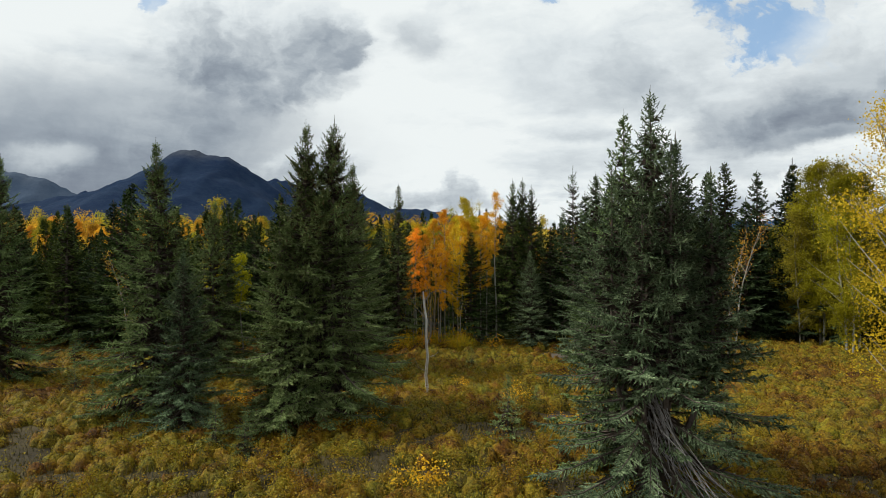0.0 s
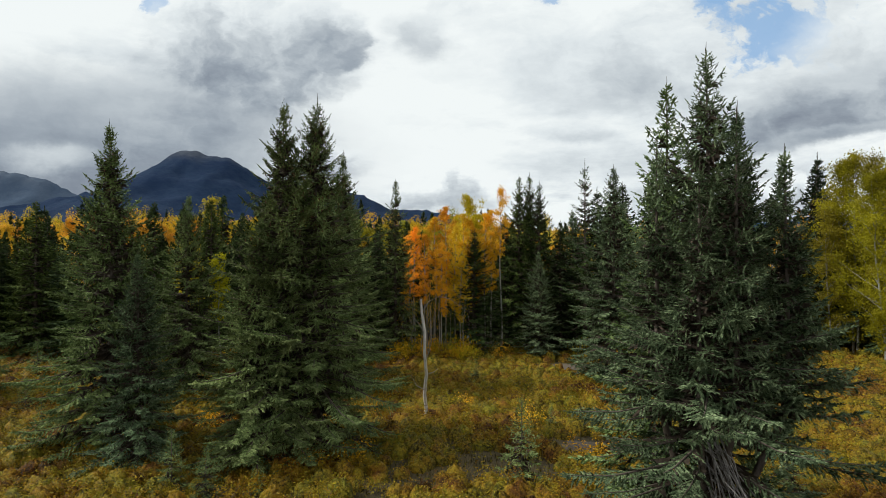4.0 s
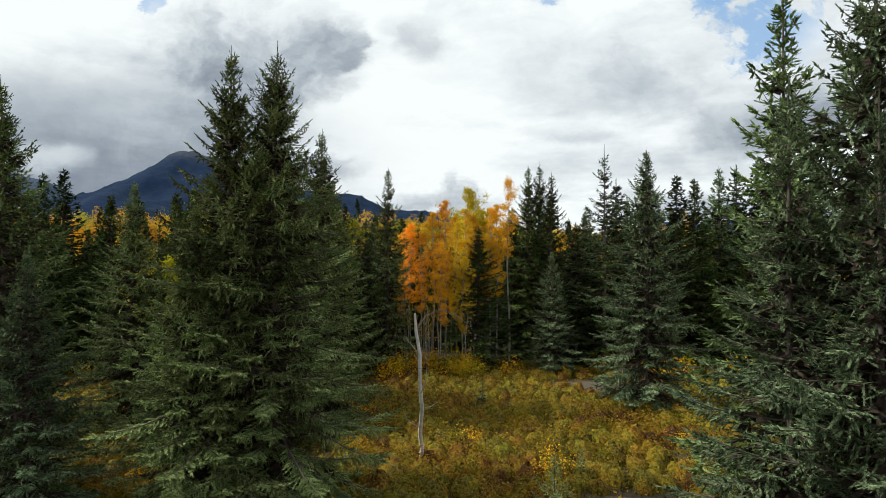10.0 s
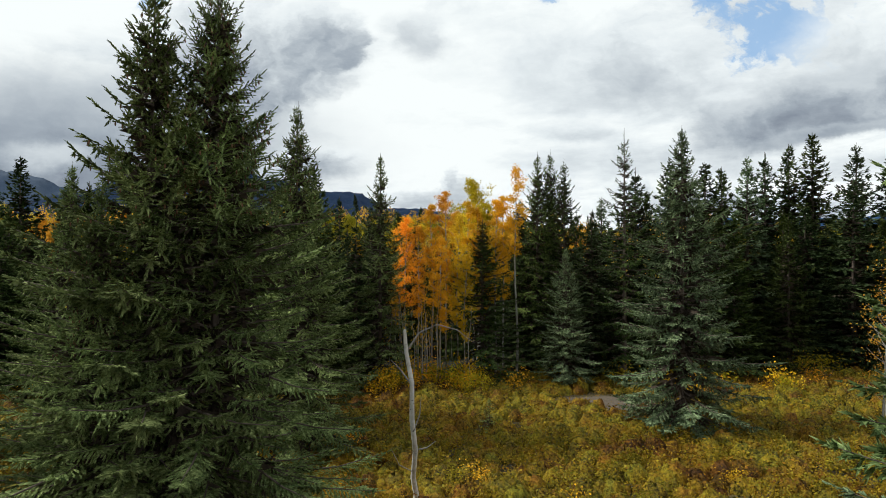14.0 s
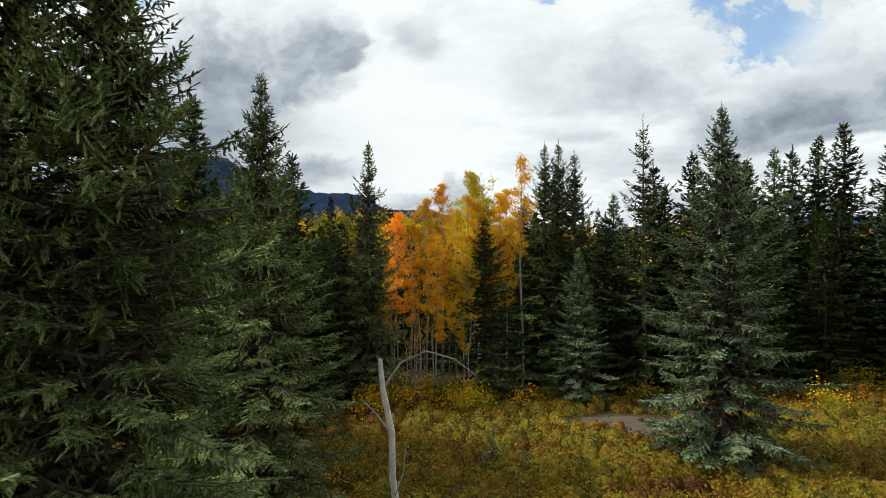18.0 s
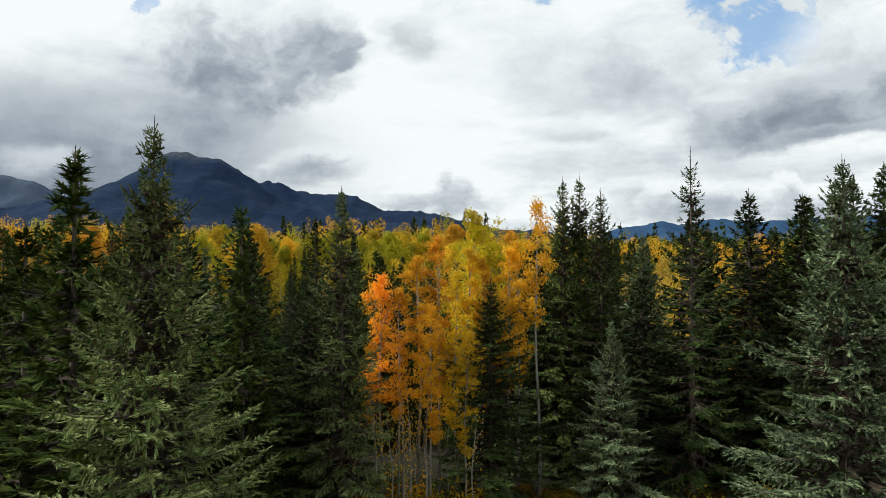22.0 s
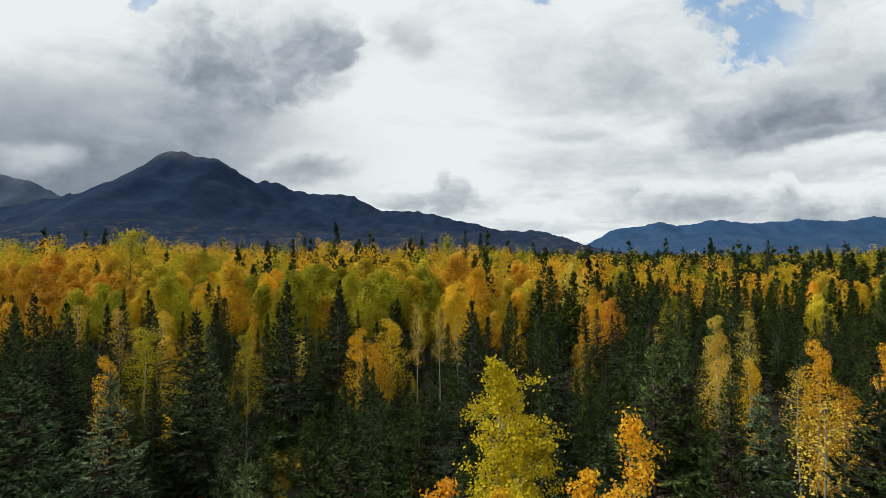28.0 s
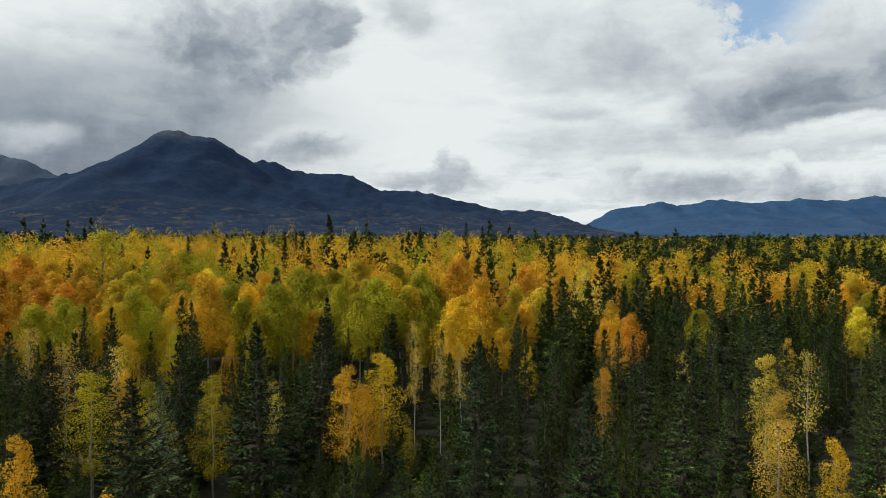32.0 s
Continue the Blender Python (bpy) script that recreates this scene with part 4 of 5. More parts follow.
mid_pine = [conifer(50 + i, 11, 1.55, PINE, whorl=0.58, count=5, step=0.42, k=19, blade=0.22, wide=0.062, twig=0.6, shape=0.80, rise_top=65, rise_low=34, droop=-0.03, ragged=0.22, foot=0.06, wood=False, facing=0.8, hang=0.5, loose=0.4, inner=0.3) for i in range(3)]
mid_leaf = [lobed_tree(60 + i, 11.5, r, m, b, lo, 420, 0.100, st)
            for i, (m, r, b, lo, st) in enumerate(((GOLD, 2.1, 0.22, 15, 1), (PALE, 1.9, 0.24, 14, 1), (ORANGE, 2.4, 0.16, 16, 2), (LIME, 2.2, 0.20, 15, 1)))]
canopy_leaf = [[("trunk", tube_mesh("trunk", [[((0, 0, 0), 0.16), ((0.1, 0.1, 6.0), 0.11), ((0.0, 0.2, 12.0), 0.03)]], ASPEN_BARK, 5)),
                ("crown", quad_mesh("crown", lobed_crown(74 + i, 14.0, r, 0.40, 16, 380, 0.25, 0.35), m))] for i, (m, r) in enumerate(((AMBER, 3.5), (COPPER, 3.1), (STRAW, 3.3), (MOSS, 3.7)))]
sparse_leaf = broadleaf(66, 11.5, 1.2, PALE, ASPEN_BARK, base=0.45, limbs_n=18, clumps=4, per=18, leaf=0.105, spread=0.5, twigs=True)
WOOD = "trees of the wood behind the clearing"
SPR_L = ("green spruce in the dense wood", "dark spruce in the dense wood", "blue-green spruce in the dense wood", "dark spruce in the dense wood")
CANOPY_L = ("amber round-crowned aspen in golden woods", "copper round-crowned aspen in golden woods", "straw yellow aspen in golden woods", "yellow-green aspen in golden woods")
LEAF_L = ("golden aspen among dark conifers", "pale yellow birch among conifers", "orange aspen clump among conifers", "yellow-green aspen among conifers")
masters = {}


def wood_tree(kind, index, x, y, h, turn, fat=1.0):
    close = y < 92
    parts, name, label, cat, h0 = {
        "spruce": ((near_spruce if close else mid_spruce)[index % 4], "spruce_tree", SPR_L[index % 4], "spruce tree", 12),
        "pine": ((near_pine if close else mid_pine)[index % 3], "pine_tree", "fresh green young pine in the dense wood", "pine tree", 11),
        "leaf": (mid_leaf[index % 4], "aspen_tree", LEAF_L[index % 4], "aspen tree", 11.5),
        "canopy": (canopy_leaf[index % 4], "aspen_tree", CANOPY_L[index % 4], "aspen tree", 14),
        "sparse": (sparse_leaf, "birch_tree", "half-bare birch with few pale leaves", "birch tree", 11.5)}[kind]
    m = pose(x, y, float(ground_height(x, y)) - 0.05, 0, 0, turn) @ Matrix.Diagonal((h / h0 * fat, h / h0 * fat, h / h0, 1))
    key = (kind, index % (3 if kind == "pine" else 4), close)
    if key not in masters:
        masters[key] = tree_of(name, label, cat, WOOD, parts)
        masters[key].matrix_basis = m
        return masters[key]
    first = masters[key]
    twin = copy_thing(first, m)
    twin.matrix_basis = m
    return twin


# trees that stand out of the wood: kind where they differ, variant, x, y, height, width factor
BACK_SPRUCES = [
    (1, -14.3, 98.5, 16.0, 1.25), (3, -18.6, 87.5, 14.3, 1.35), (1, -11.3, 110.0, 15.0, 1.2), (1, -27.0, 84.0, 13.5, 1.3),
    (3, 9.5, 88.0, 13.5, 1.15), (0, 17.0, 92.0, 13.5, 1.2), (1, 21.0, 100.0, 14.5, 1.2), (0, 32.0, 84.0, 14.0, 1.25),
    (1, -38.0, 98.0, 15.0, 1.2), (3, 3.5, 101.0, 14.2, 1.15), (1, -18.0, 112.0, 12.5, 1.2), (2, -21.5, 97.6, 12.0, 1.15),
    (0, 34.7, 97.0, 12.0, 1.1),
]
FRONT_SPRUCES = [
    (2, -20.0, 70.5, 12.5, 0.95), (2, -17.4, 73.0, 12.4, 0.85), (2, 13.0, 65.0, 12.8, 0.9), (1, 39.3, 67.5, 19.0, 0.75),
    (0, 31.0, 66.0, 18.3, 0.85), (2, 24.5, 64.0, 16.2, 0.8), (1, 27.0, 66.0, 16.6, 0.8), (0, 29.0, 66.0, 17.3, 0.8),
    (2, 34.0, 65.0, 17.2, 0.85), (1, 37.0, 64.0, 17.4, 0.85), (0, 21.5, 62.0, 15.0, 0.9), (1, 14.2, 60.0, 14.6, 0.9),
    (3, 15.8, 57.5, 14.8, 0.9), (0, 17.6, 56.0, 14.4, 0.95), (3, 5.8, 61.5, 12.5, 0.9), (1, -5.8, 55.5, 10.5, 0.9),
    (3, -8.5, 54.0, 11.0, 1.0), (1, 10.2, 57.0, 11.0, 1.0),
]
AUTUMN_TREES = [
    ('leaf', 3, -20.0, 135.0, 13.5, 1.3), ('leaf', 3, -30.0, 103.0, 11.8, 1.5), ('leaf', 0, -5.3, 109.2, 12.1, 1.45), ('leaf', 2, -8.6, 108.0, 10.8, 1.4),
    ('leaf', 0, -6.8, 106.8, 9.5, 1.3), ('sparse', 0, -2.3, 113.4, 11.2, 0.9), ('sparse', 0, 0.4, 113.3, 12.0, 0.9), ('sparse', 0, 2.6, 114.0, 11.3, 0.9),
    ('leaf', 1, 25.3, 94.7, 12.1, 1.15), ('leaf', 0, 23.9, 86.3, 11.3, 0.8), ('leaf', 0, -25.4, 87.4, 11.5, 0.85), ('leaf', 3, -24.0, 101.0, 11.5, 1.2),
    ('leaf', 3, -19.5, 103.0, 11.5, 1.1), ('sparse', 0, -13.5, 100.0, 11.0, 0.8), ('leaf', 1, 29.5, 104.0, 13.0, 1.0), ('sparse', 0, 31.5, 101.0, 13.0, 1.0),
    ('leaf', 0, 25.4, 80.6, 13.6, 0.8),
]
EDGE_TREES = [
    ('leaf', 0, 26.0, 75.0, 14.2, 0.75), ('leaf', 1, 34.0, 76.0, 12.5, 0.9), ('leaf', 3, 26.5, 68.0, 12.5, 0.9), ('leaf', 1, 19.0, 66.0, 12.5, 0.7),
    ('sparse', 0, 17.4, 67.5, 12.0, 0.9), ('leaf', 0, -30.0, 66.0, 11.0, 0.8), ('leaf', 3, 16.4, 58.6, 13.6, 0.5), ('pine', 0, -9.8, 44.0, 14.4, 1.0),
    ('pine', 1, -12.5, 46.0, 12.6, 1.0), ('pine', 2, -18.5, 47.0, 12.0, 1.0),
]
MARKED = [("spruce", *row) for row in BACK_SPRUCES + FRONT_SPRUCES] + AUTUMN_TREES + EDGE_TREES
for i, (kind, index, x, y, h, fat) in enumerate(MARKED):
    wood_tree(kind, index, x, y, h, i * 47, fat * (1.6 if y < 74 and kind != "leaf" else 1.0))

rng = np.random.default_rng(77)


def before_marked(x, y):
    """Lower growth in front of the autumn trees that show over it."""
    for kind, _, mx, my, h, fat in MARKED:
        if kind != "spruce" and my > 80 and 0 < my - y < 15 and abs(x - mx * (y - 46) / (my - 46)) < 2.4 + fat:
            return 0.52
    return 1.0


taken = [(a[2], a[3]) for a in MARKED]


def open_ground(x, y):
    edge = 58 + 4 * math.sin(x * 0.2) if x > -5 else 51 + 3 * math.sin(x * 0.3)
    if x > 22:
        edge = 56
    if y < edge:
        return True
    if ((x + 15.0) / 3.3) ** 2 + ((y - 83) / 15) ** 2 < 1 or ((x + 9.6) / 2.6) ** 2 + ((y - 63) / 8) ** 2 < 1:
        return True
    return -4 < x < 6.5 and y < 66


y = 50.0
while y < 136:
    gap = 3.8 + 0.4 * smooth(66, 74, y) + 0.5 * smooth(96, 110, y)
    half = 0.80 * y + 8 - 24 * smooth(90, 110, y)
    x = -half
    while x < half:
        px, py = x + rng.uniform(-0.45, 0.45) * gap, y + rng.uniform(-0.45, 0.45) * gap
        x += gap * rng.uniform(0.85, 1.2)
        if open_ground(px, py) or any((px - a) ** 2 + (py - b) ** 2 < 3.4 for a, b in taken):
            continue
        roll = rng.random()
        edge_tall = 1.25 - 0.25 * smooth(60, 72, py)
        h = (rng.uniform(8.0, 11.2) + 2.6 * rng.random() ** 3) * (edge_tall + 0.15 * smooth(96, 120, py)) * (0.88 if -12 < px < 15 and 84 < py else 1.0) * before_marked(px, py) * (1 - 0.12 * smooth(0.05, 0.25, px / py) * smooth(88, 100, py))
        pine_share = 0.30 + 0.45 * smooth(-5, 12, px) * smooth(74, 84, py) * (1 - smooth(112, 124, py))
        gold_share = 0.07 * smooth(70, 80, py) + 0.42 * smooth(108, 134, py) * (1 - 0.85 * smooth(-0.12, 0.06, px / py))
        if roll < gold_share:
            wood_tree("leaf" if rng.random() < 0.75 else "sparse", int(rng.integers(4)), px, py, h * 1.02, rng.uniform(0, 360), rng.uniform(0.95, 1.45))
        elif roll < gold_share + pine_share:
            wood_tree("pine", int(rng.integers(3)), px, py, h * 0.92, rng.uniform(0, 360), rng.uniform(0.95, 1.25))
        else:
            wood_tree("spruce", (0, 1, 3, 0)[int(rng.integers(4))], px, py, h, rng.uniform(0, 360), rng.uniform(0.9, 1.2) * (1.3 if py < 68 else 1.1))
    y += gap * 0.92

# the golden woods beyond, still tree by tree; their dark conifers are joined further down
dark_spots = []
rng = np.random.default_rng(78)
while y < 178:
    gap = 4.7 + 0.02 * (y - 136)
    half = 0.76 * (y - 20) + 8
    x = -half
    while x < half:
        px, py = x + rng.uniform(-0.4, 0.4) * gap, y + rng.uniform(-0.5, 0.5) * gap
        x += gap * rng.uniform(0.8, 1.25)
        side = px / py
        green = noise.noise((px / 60, py / 60, 1.7)) + 0.6 * noise.noise((px / 17, py / 17, 8.2)) + rng.normal() * 0.34 + 0.25 * smooth(-0.1, 0.4, side) - 0.12
        green += 0.5 * smooth(-0.02, 0.12, side) * (1 - smooth(150, 185, py))
        hue = noise.noise((px / 34, py / 34, 4.4)) + rng.normal() * 0.24 - 0.30 * smooth(0.05, 0.5, side) + 0.24
        h = np.clip(rng.normal(13.2, 2.4), 8.0, 18.0)
        h *= 1 - 0.17 * smooth(0.0, 0.25, side)
        if green > 0.22:
            dark_spots.append((px, py, float(ground_height(px, py)) - 0.05, h * 0.98, rng.uniform(0.85, 1.15)))
        else:
            wood_tree("canopy", 1 if hue > 0.32 else 2 if hue > 0.20 else 0 if hue > -0.04 else 3, px, py, h, rng.uniform(0, 360), rng.uniform(0.85, 1.25))
    y += gap * 0.92


# ---- the far woods, joined ----
def patch_value(x, y, scale, seed):
    return np.array([noise.noise((a / scale, b / scale, seed)) for a, b in zip(x, y)])


def scatter(seed, y0, y1, spacing, growth):
    rng = np.random.default_rng(seed)
    pts, y = [], y0
    while y < y1:
        gap = spacing + growth * (y - y0)
        half = 0.76 * (y - 18) + 10
        xs = -half + rng.random() * gap
        while xs < half:
            pts.append((xs + rng.uniform(-0.4, 0.4) * gap, y + rng.uniform(-0.6, 0.6) * gap))
            xs += gap * rng.uniform(0.7, 1.4)
        y += gap * 0.9
    return np.array(pts)


def joined(models, spots, tall, fat, seed):
    """Many trees in one mesh: each a turned, scaled copy of one of the unit models (height 1)."""
    rng = np.random.default_rng(seed)
    out = []
    pick = rng.integers(0, len(models), len(spots))
    for i, model in enumerate(models):
        sel = np.where(pick == i)[0]
        if not len(sel):
            continue
        a = rng.uniform(0, 6.283, len(sel))
        c, s_ = np.cos(a)[:, None], np.sin(a)[:, None]
        f, t = fat[sel][:, None], tall[sel][:, None]
        x, y, z = model[:, 0][None], model[:, 1][None], model[:, 2][None]
        lean_x, lean_y = rng.normal(size=(len(sel), 1)) * 0.03, rng.normal(size=(len(sel), 1)) * 0.03
        v = np.stack([(c * x - s_ * y) * f + z * t * lean_x, (s_ * x + c * y) * f + z * t * lean_y, z * t], -1) + spots[sel][:, None, :]
        out.append(v.reshape(-1, 3))
    return np.concatenate(out)


def unit_conifer(seed, r, whorl, count, step, k, blade, wide, **more):
    return conifer(seed, 10.0, r, None, whorl=whorl, count=count, step=step, k=k, blade=blade, wide=wide, twig=0.9, wood=False, raw=True, ragged=0.25, facing=0.9, **more) / 10


def unit_leaf(seed, r, lobes, tiles, per, leaf, base):
    """A broad rounded crown: each lobe closed by leaf sprays lying on it, with loose small leaves outside."""
    rng = np.random.default_rng(seed)
    out = []
    for i in range(lobes):
        s_ = base + (0.90 - base) * (i + 0.5 * rng.random()) / (lobes - 0.5)
        t = (s_ - base) / (1 - base)
        reach = r * min(1.0, (t + 0.2) / 0.4) * (1 - 0.80 * t ** 1.8)
        az = i * 2.4 + rng.normal() * 0.5
        c = np.array([math.cos(az) * reach * 0.55, math.sin(az) * reach * 0.55, 10 * s_])
        rl = max(0.30 * r, reach * rng.uniform(0.48, 0.70))
        for count, lo, hi, size, loose in ((tiles, 0.80, 0.98, rl * 0.26, 0.22), (per, 0.86, 1.14, leaf, 0.45)):
            d = unit(rng.normal(size=(count, 3)))
            p = c + d * rl * rng.uniform(lo, hi, (count, 1)) * np.array([1, 1, 1.12])
            nn = unit(d + rng.normal(size=d.shape) * loose)
            a_ = unit(np.cross(nn, unit(rng.normal(size=nn.shape))))
            b_ = np.cross(nn, a_)
            l = (size * rng.uniform(0.65, 1.25, count) / 2)[:, None]
            out.append(np.stack([p - a_ * l, p + b_ * l * 0.8, p + a_ * l, p - b_ * l * 0.8], 1).reshape(-1, 3))
    v = np.concatenate(out)
    v[:, 2] = np.minimum(v[:, 2], 10.0)
    return v / 10


def plant_far(seed, y0, y1, spacing, growth, tall, spruces, pines, leafs, suffix, lush=1.0):
    rng = np.random.default_rng(seed)
    p = scatter(seed, y0, y1, spacing, growth)
    x, y = p[:, 0], p[:, 1]
    taken_spots = np.array([(a[2], a[3]) for a in MARKED])
    inside = np.array([np.min(np.hypot(taken_spots[:, 0] - a, taken_spots[:, 1] - b)) > 2.2 and not (((a + 15.0) / 3.3) ** 2 + ((b - 83) / 15) ** 2 < 1) for a, b in p])
    x, y = x[inside], y[inside]
    spots = np.stack([x, y, ground_height(x, y) - 0.1], 1)
    big = patch_value(x, y, 60.0, 1.7) + 0.6 * patch_value(x, y, 17.0, 8.2)
    green = big + rng.normal(size=len(x)) * 0.34 + 0.25 * smooth(-0.1, 0.4, x / y) - 0.12
    green = green + 1.5 * (1 - smooth(124, 150, y)) + 0.5 * smooth(-0.02, 0.12, x / y) * (1 - smooth(150, 185, y))
    is_green = green > 0.15
    h = tall * np.clip(rng.normal(0.90, 0.22, len(x)), 0.45, 1.4) * (0.75 + 0.25 * smooth(100, 140, y)) * np.array([before_marked(a, b) if b < 120 else 1.0 for a, b in zip(x, y)])
    h = h * (1 - 0.17 * smooth(0.0, 0.25, x / y))
    grow = 1 + growth * (y - y0) / spacing * 0.7
    sp = is_green & (rng.random(len(x)) < np.where((x > -5) & (y < 125), 0.35, 0.62))
    pi = is_green & ~sp
    tone = patch_value(x, y, 34.0, 4.4) + rng.normal(size=len(x)) * 0.26 - 0.36 * smooth(0.05, 0.5, x / y) + 0.27
    lf = ~is_green
    dark = rng.random(len(x)) < 0.55
    fat = tall * grow * rng.uniform(0.85, 1.2, len(x))
    groups = [("far_spruce_woods", "distant dark spruces standing in golden woods", DARK_SPRUCE, sp & dark, spruces, 1.06, 0.92), ("far_green_spruce_woods", "distant green spruces standing in golden woods", SHADED_SPRUCE, sp & ~dark, spruces, 1.0, 0.95),
              ("far_pine_woods", "distant fresh green pines standing close together", PINE, pi, pines, 0.90, 0.95),
              ("far_golden_woods", "distant golden aspen woods", AMBER, lf & (tone > -0.04) & (tone <= 0.20), leafs, 1.0, 1.0), ("far_orange_woods", "distant orange aspen woods", COPPER, lf & (tone > 0.30), leafs, 0.95, 1.0),
              ("far_yellow_woods", "distant yellow aspen woods", STRAW, lf & (tone > 0.20) & (tone <= 0.30), leafs, 1.0, 0.95), ("far_lime_woods", "distant yellow-green aspen woods", MOSS, lf & (tone <= -0.04), leafs, 1.0, 1.0)]
    for name, label, mat, mask, models, ht, ft in groups:
        if mask.any():
            v = joined(models, spots[mask], h[mask] * ht, fat[mask] * ft, seed + 3)
            me = (quad_mesh if models is leafs else tri_mesh)(name, v, mat)
            tagged(new(name, me), label, "woods", kind="stuff")


mid_spruces = [unit_conifer(331 + i, 1.7, 0.90, 6, 0.80, 4, 0.62, 0.30) for i in range(3)]
mid_pines = [unit_conifer(341 + i, 1.5, 0.95, 5, 0.80, 4, 0.62, 0.28, rise_top=60, rise_low=10, shape=0.70, loose=0.7) for i in range(2)]
mid_leafs = [unit_leaf(351 + i, r, 10, 60, 40, 0.20, b) for i, (r, b) in enumerate(((2.7, 0.32), (2.2, 0.36), (3.1, 0.30)))]
dark_spots = np.array(dark_spots)
kind = np.random.default_rng(79).random(len(dark_spots))
woods_spruces = [unit_conifer(325 + i, 1.7, 0.62, 6, 0.62, 7, 0.42, 0.15) for i in range(3)]
woods_pines = [unit_conifer(328 + i, 1.45, 0.66, 6, 0.62, 7, 0.44, 0.14, rise_top=60, rise_low=25, shape=0.70) for i in range(2)]
for name, label, mat, mask, models in (("dark_spruces_in_golden_woods", "dark pointed spruces among golden aspens", DARK_SPRUCE, kind < 0.40, woods_spruces), ("green_spruces_in_golden_woods", "green pointed spruces among golden aspens", SHADED_SPRUCE, (kind >= 0.40) & (kind < 0.68), woods_spruces),
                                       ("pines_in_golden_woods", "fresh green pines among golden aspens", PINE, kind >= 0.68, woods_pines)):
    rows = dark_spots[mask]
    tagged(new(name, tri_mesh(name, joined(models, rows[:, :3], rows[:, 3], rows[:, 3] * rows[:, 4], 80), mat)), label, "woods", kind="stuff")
plant_far(101, 178, 245, 5.8, 0.012, 16.0, mid_spruces, mid_pines, mid_leafs, "")
back_spruces = [unit_conifer(381 + i, 1.9, 1.5, 4, 1.3, 2, 1.2, 0.7) for i in range(2)]
back_leafs = [unit_leaf(391 + i, r, 6, 26, 14, 0.32, 0.36) for i, r in enumerate((2.6, 2.2, 3.0))]
plant_far(102, 245, 420, 6.6, 0.012, 16.5, back_spruces, back_spruces, back_leafs, "")
tiny_spruces = [unit_conifer(361 + i, 1.9, 2.2, 4, 2.2, 1, 2.0, 1.4) for i in range(2)]
tiny_leafs = [unit_leaf(371 + i, 2.3, 4, 6, 2, 0.8, 0.2) for i in range(2)]
plant_far(202, 420, 1700, 11.5, 0.020, 15.5, tiny_spruces, tiny_spruces, tiny_leafs, "")

thick = np.random.default_rng(404)
spots = []
for kind, _, mx, my, h, fat in MARKED:
    if kind != "spruce" and my > 80:
        for _ in range(5):
            yy = my - thick.uniform(-1.5, 13)
            xx = mx * (yy - 46) / (my - 46) + thick.uniform(-1, 1) * (2.6 + fat)
            spots.append((xx, yy, float(ground_height(xx, yy)) - 0.05))
spots = np.array(spots)
thicket = joined(mid_pines, spots, thick.uniform(2.4, 4.8, len(spots)), thick.uniform(4.5, 7.0, len(spots)), 405)
tagged(new("young_pine_thicket", tri_mesh("young_pine_thicket", thicket, PINE)), "thicket of bright green young pines", "young pines", kind="stuff")

# a few tall trees that rise over the far canopy
big_crown = broadleaf(71, 22, 5.5, LIME, SPRUCE_BARK, base=0.30, limbs_n=34, clumps=6, per=10, leaf=0.42, spread=0.9, trunk_r=0.014)
put_tree(big_crown, "cottonwood_tree", "huge thin-leaved cottonwood above the golden woods", "cottonwood tree", "tall trees over the far canopy", -61.6, 162.6, 0, 1.0)
pale_crown = broadleaf(72, 17, 3.0, PALE, ASPEN_BARK, base=0.30, limbs_n=26, clumps=5, per=10, leaf=0.36, spread=0.8)
put_tree(pale_crown, "birch_tree", "tall pale yellow birch in a gap of conifers", "birch tree", "tall trees over the far canopy", 25.0, 150.0, 0, 1.0)
for i, (x, y, h, f) in enumerate(((-37.6, 213.6, 20.0, 1.2), (9.0, 226.0, 22.5, 1.1), (13.8, 226.5, 21.5, 1.1), (97.3, 215.5, 19.5, 1.2), (-52.0, 150.0, 15.0, 1.0), (-63.0, 205.0, 19.0, 1.1), (-72.0, 190.0, 18.0, 1.0), (108.0, 205.0, 18.0, 1.2), (47.0, 210.0, 17.5, 1.1))):
    wood_tree("spruce", 1, x, y, h, i * 77, f * 0.8)


# ---- shrubs and grass of the clearing ----
def shrub(seed, r, h, n_leaf, leaf, mat):
    rng = np.random.default_rng(seed)
    lumps = np.stack([rng.normal(size=9) * r * 0.45, rng.normal(size=9) * r * 0.45, rng.uniform(0.25, 0.9, 9) * h], 1)
    c = lumps[rng.integers(0, 9, n_leaf)] + rng.normal(size=(n_leaf, 3)) * np.array([r, r, h * 0.8]) * 0.26
    c[:, 2] = np.abs(c[:, 2])
    crown = quad_mesh("foliage", leaves(rng, c, leaf * rng.uniform(0.7, 1.3, n_leaf), leaf * 0.7 * rng.uniform(0.7, 1.3, n_leaf), 0.4), mat)
    stems = tube_mesh("stem", [[((0, 0, -0.05), 0.012), (tuple(p * (0.5, 0.5, 0.6)), 0.008), (tuple(p), 0.003)] for p in lumps], SPRUCE_BARK, 3)
    return [("stem", stems), ("foliage", crown)]


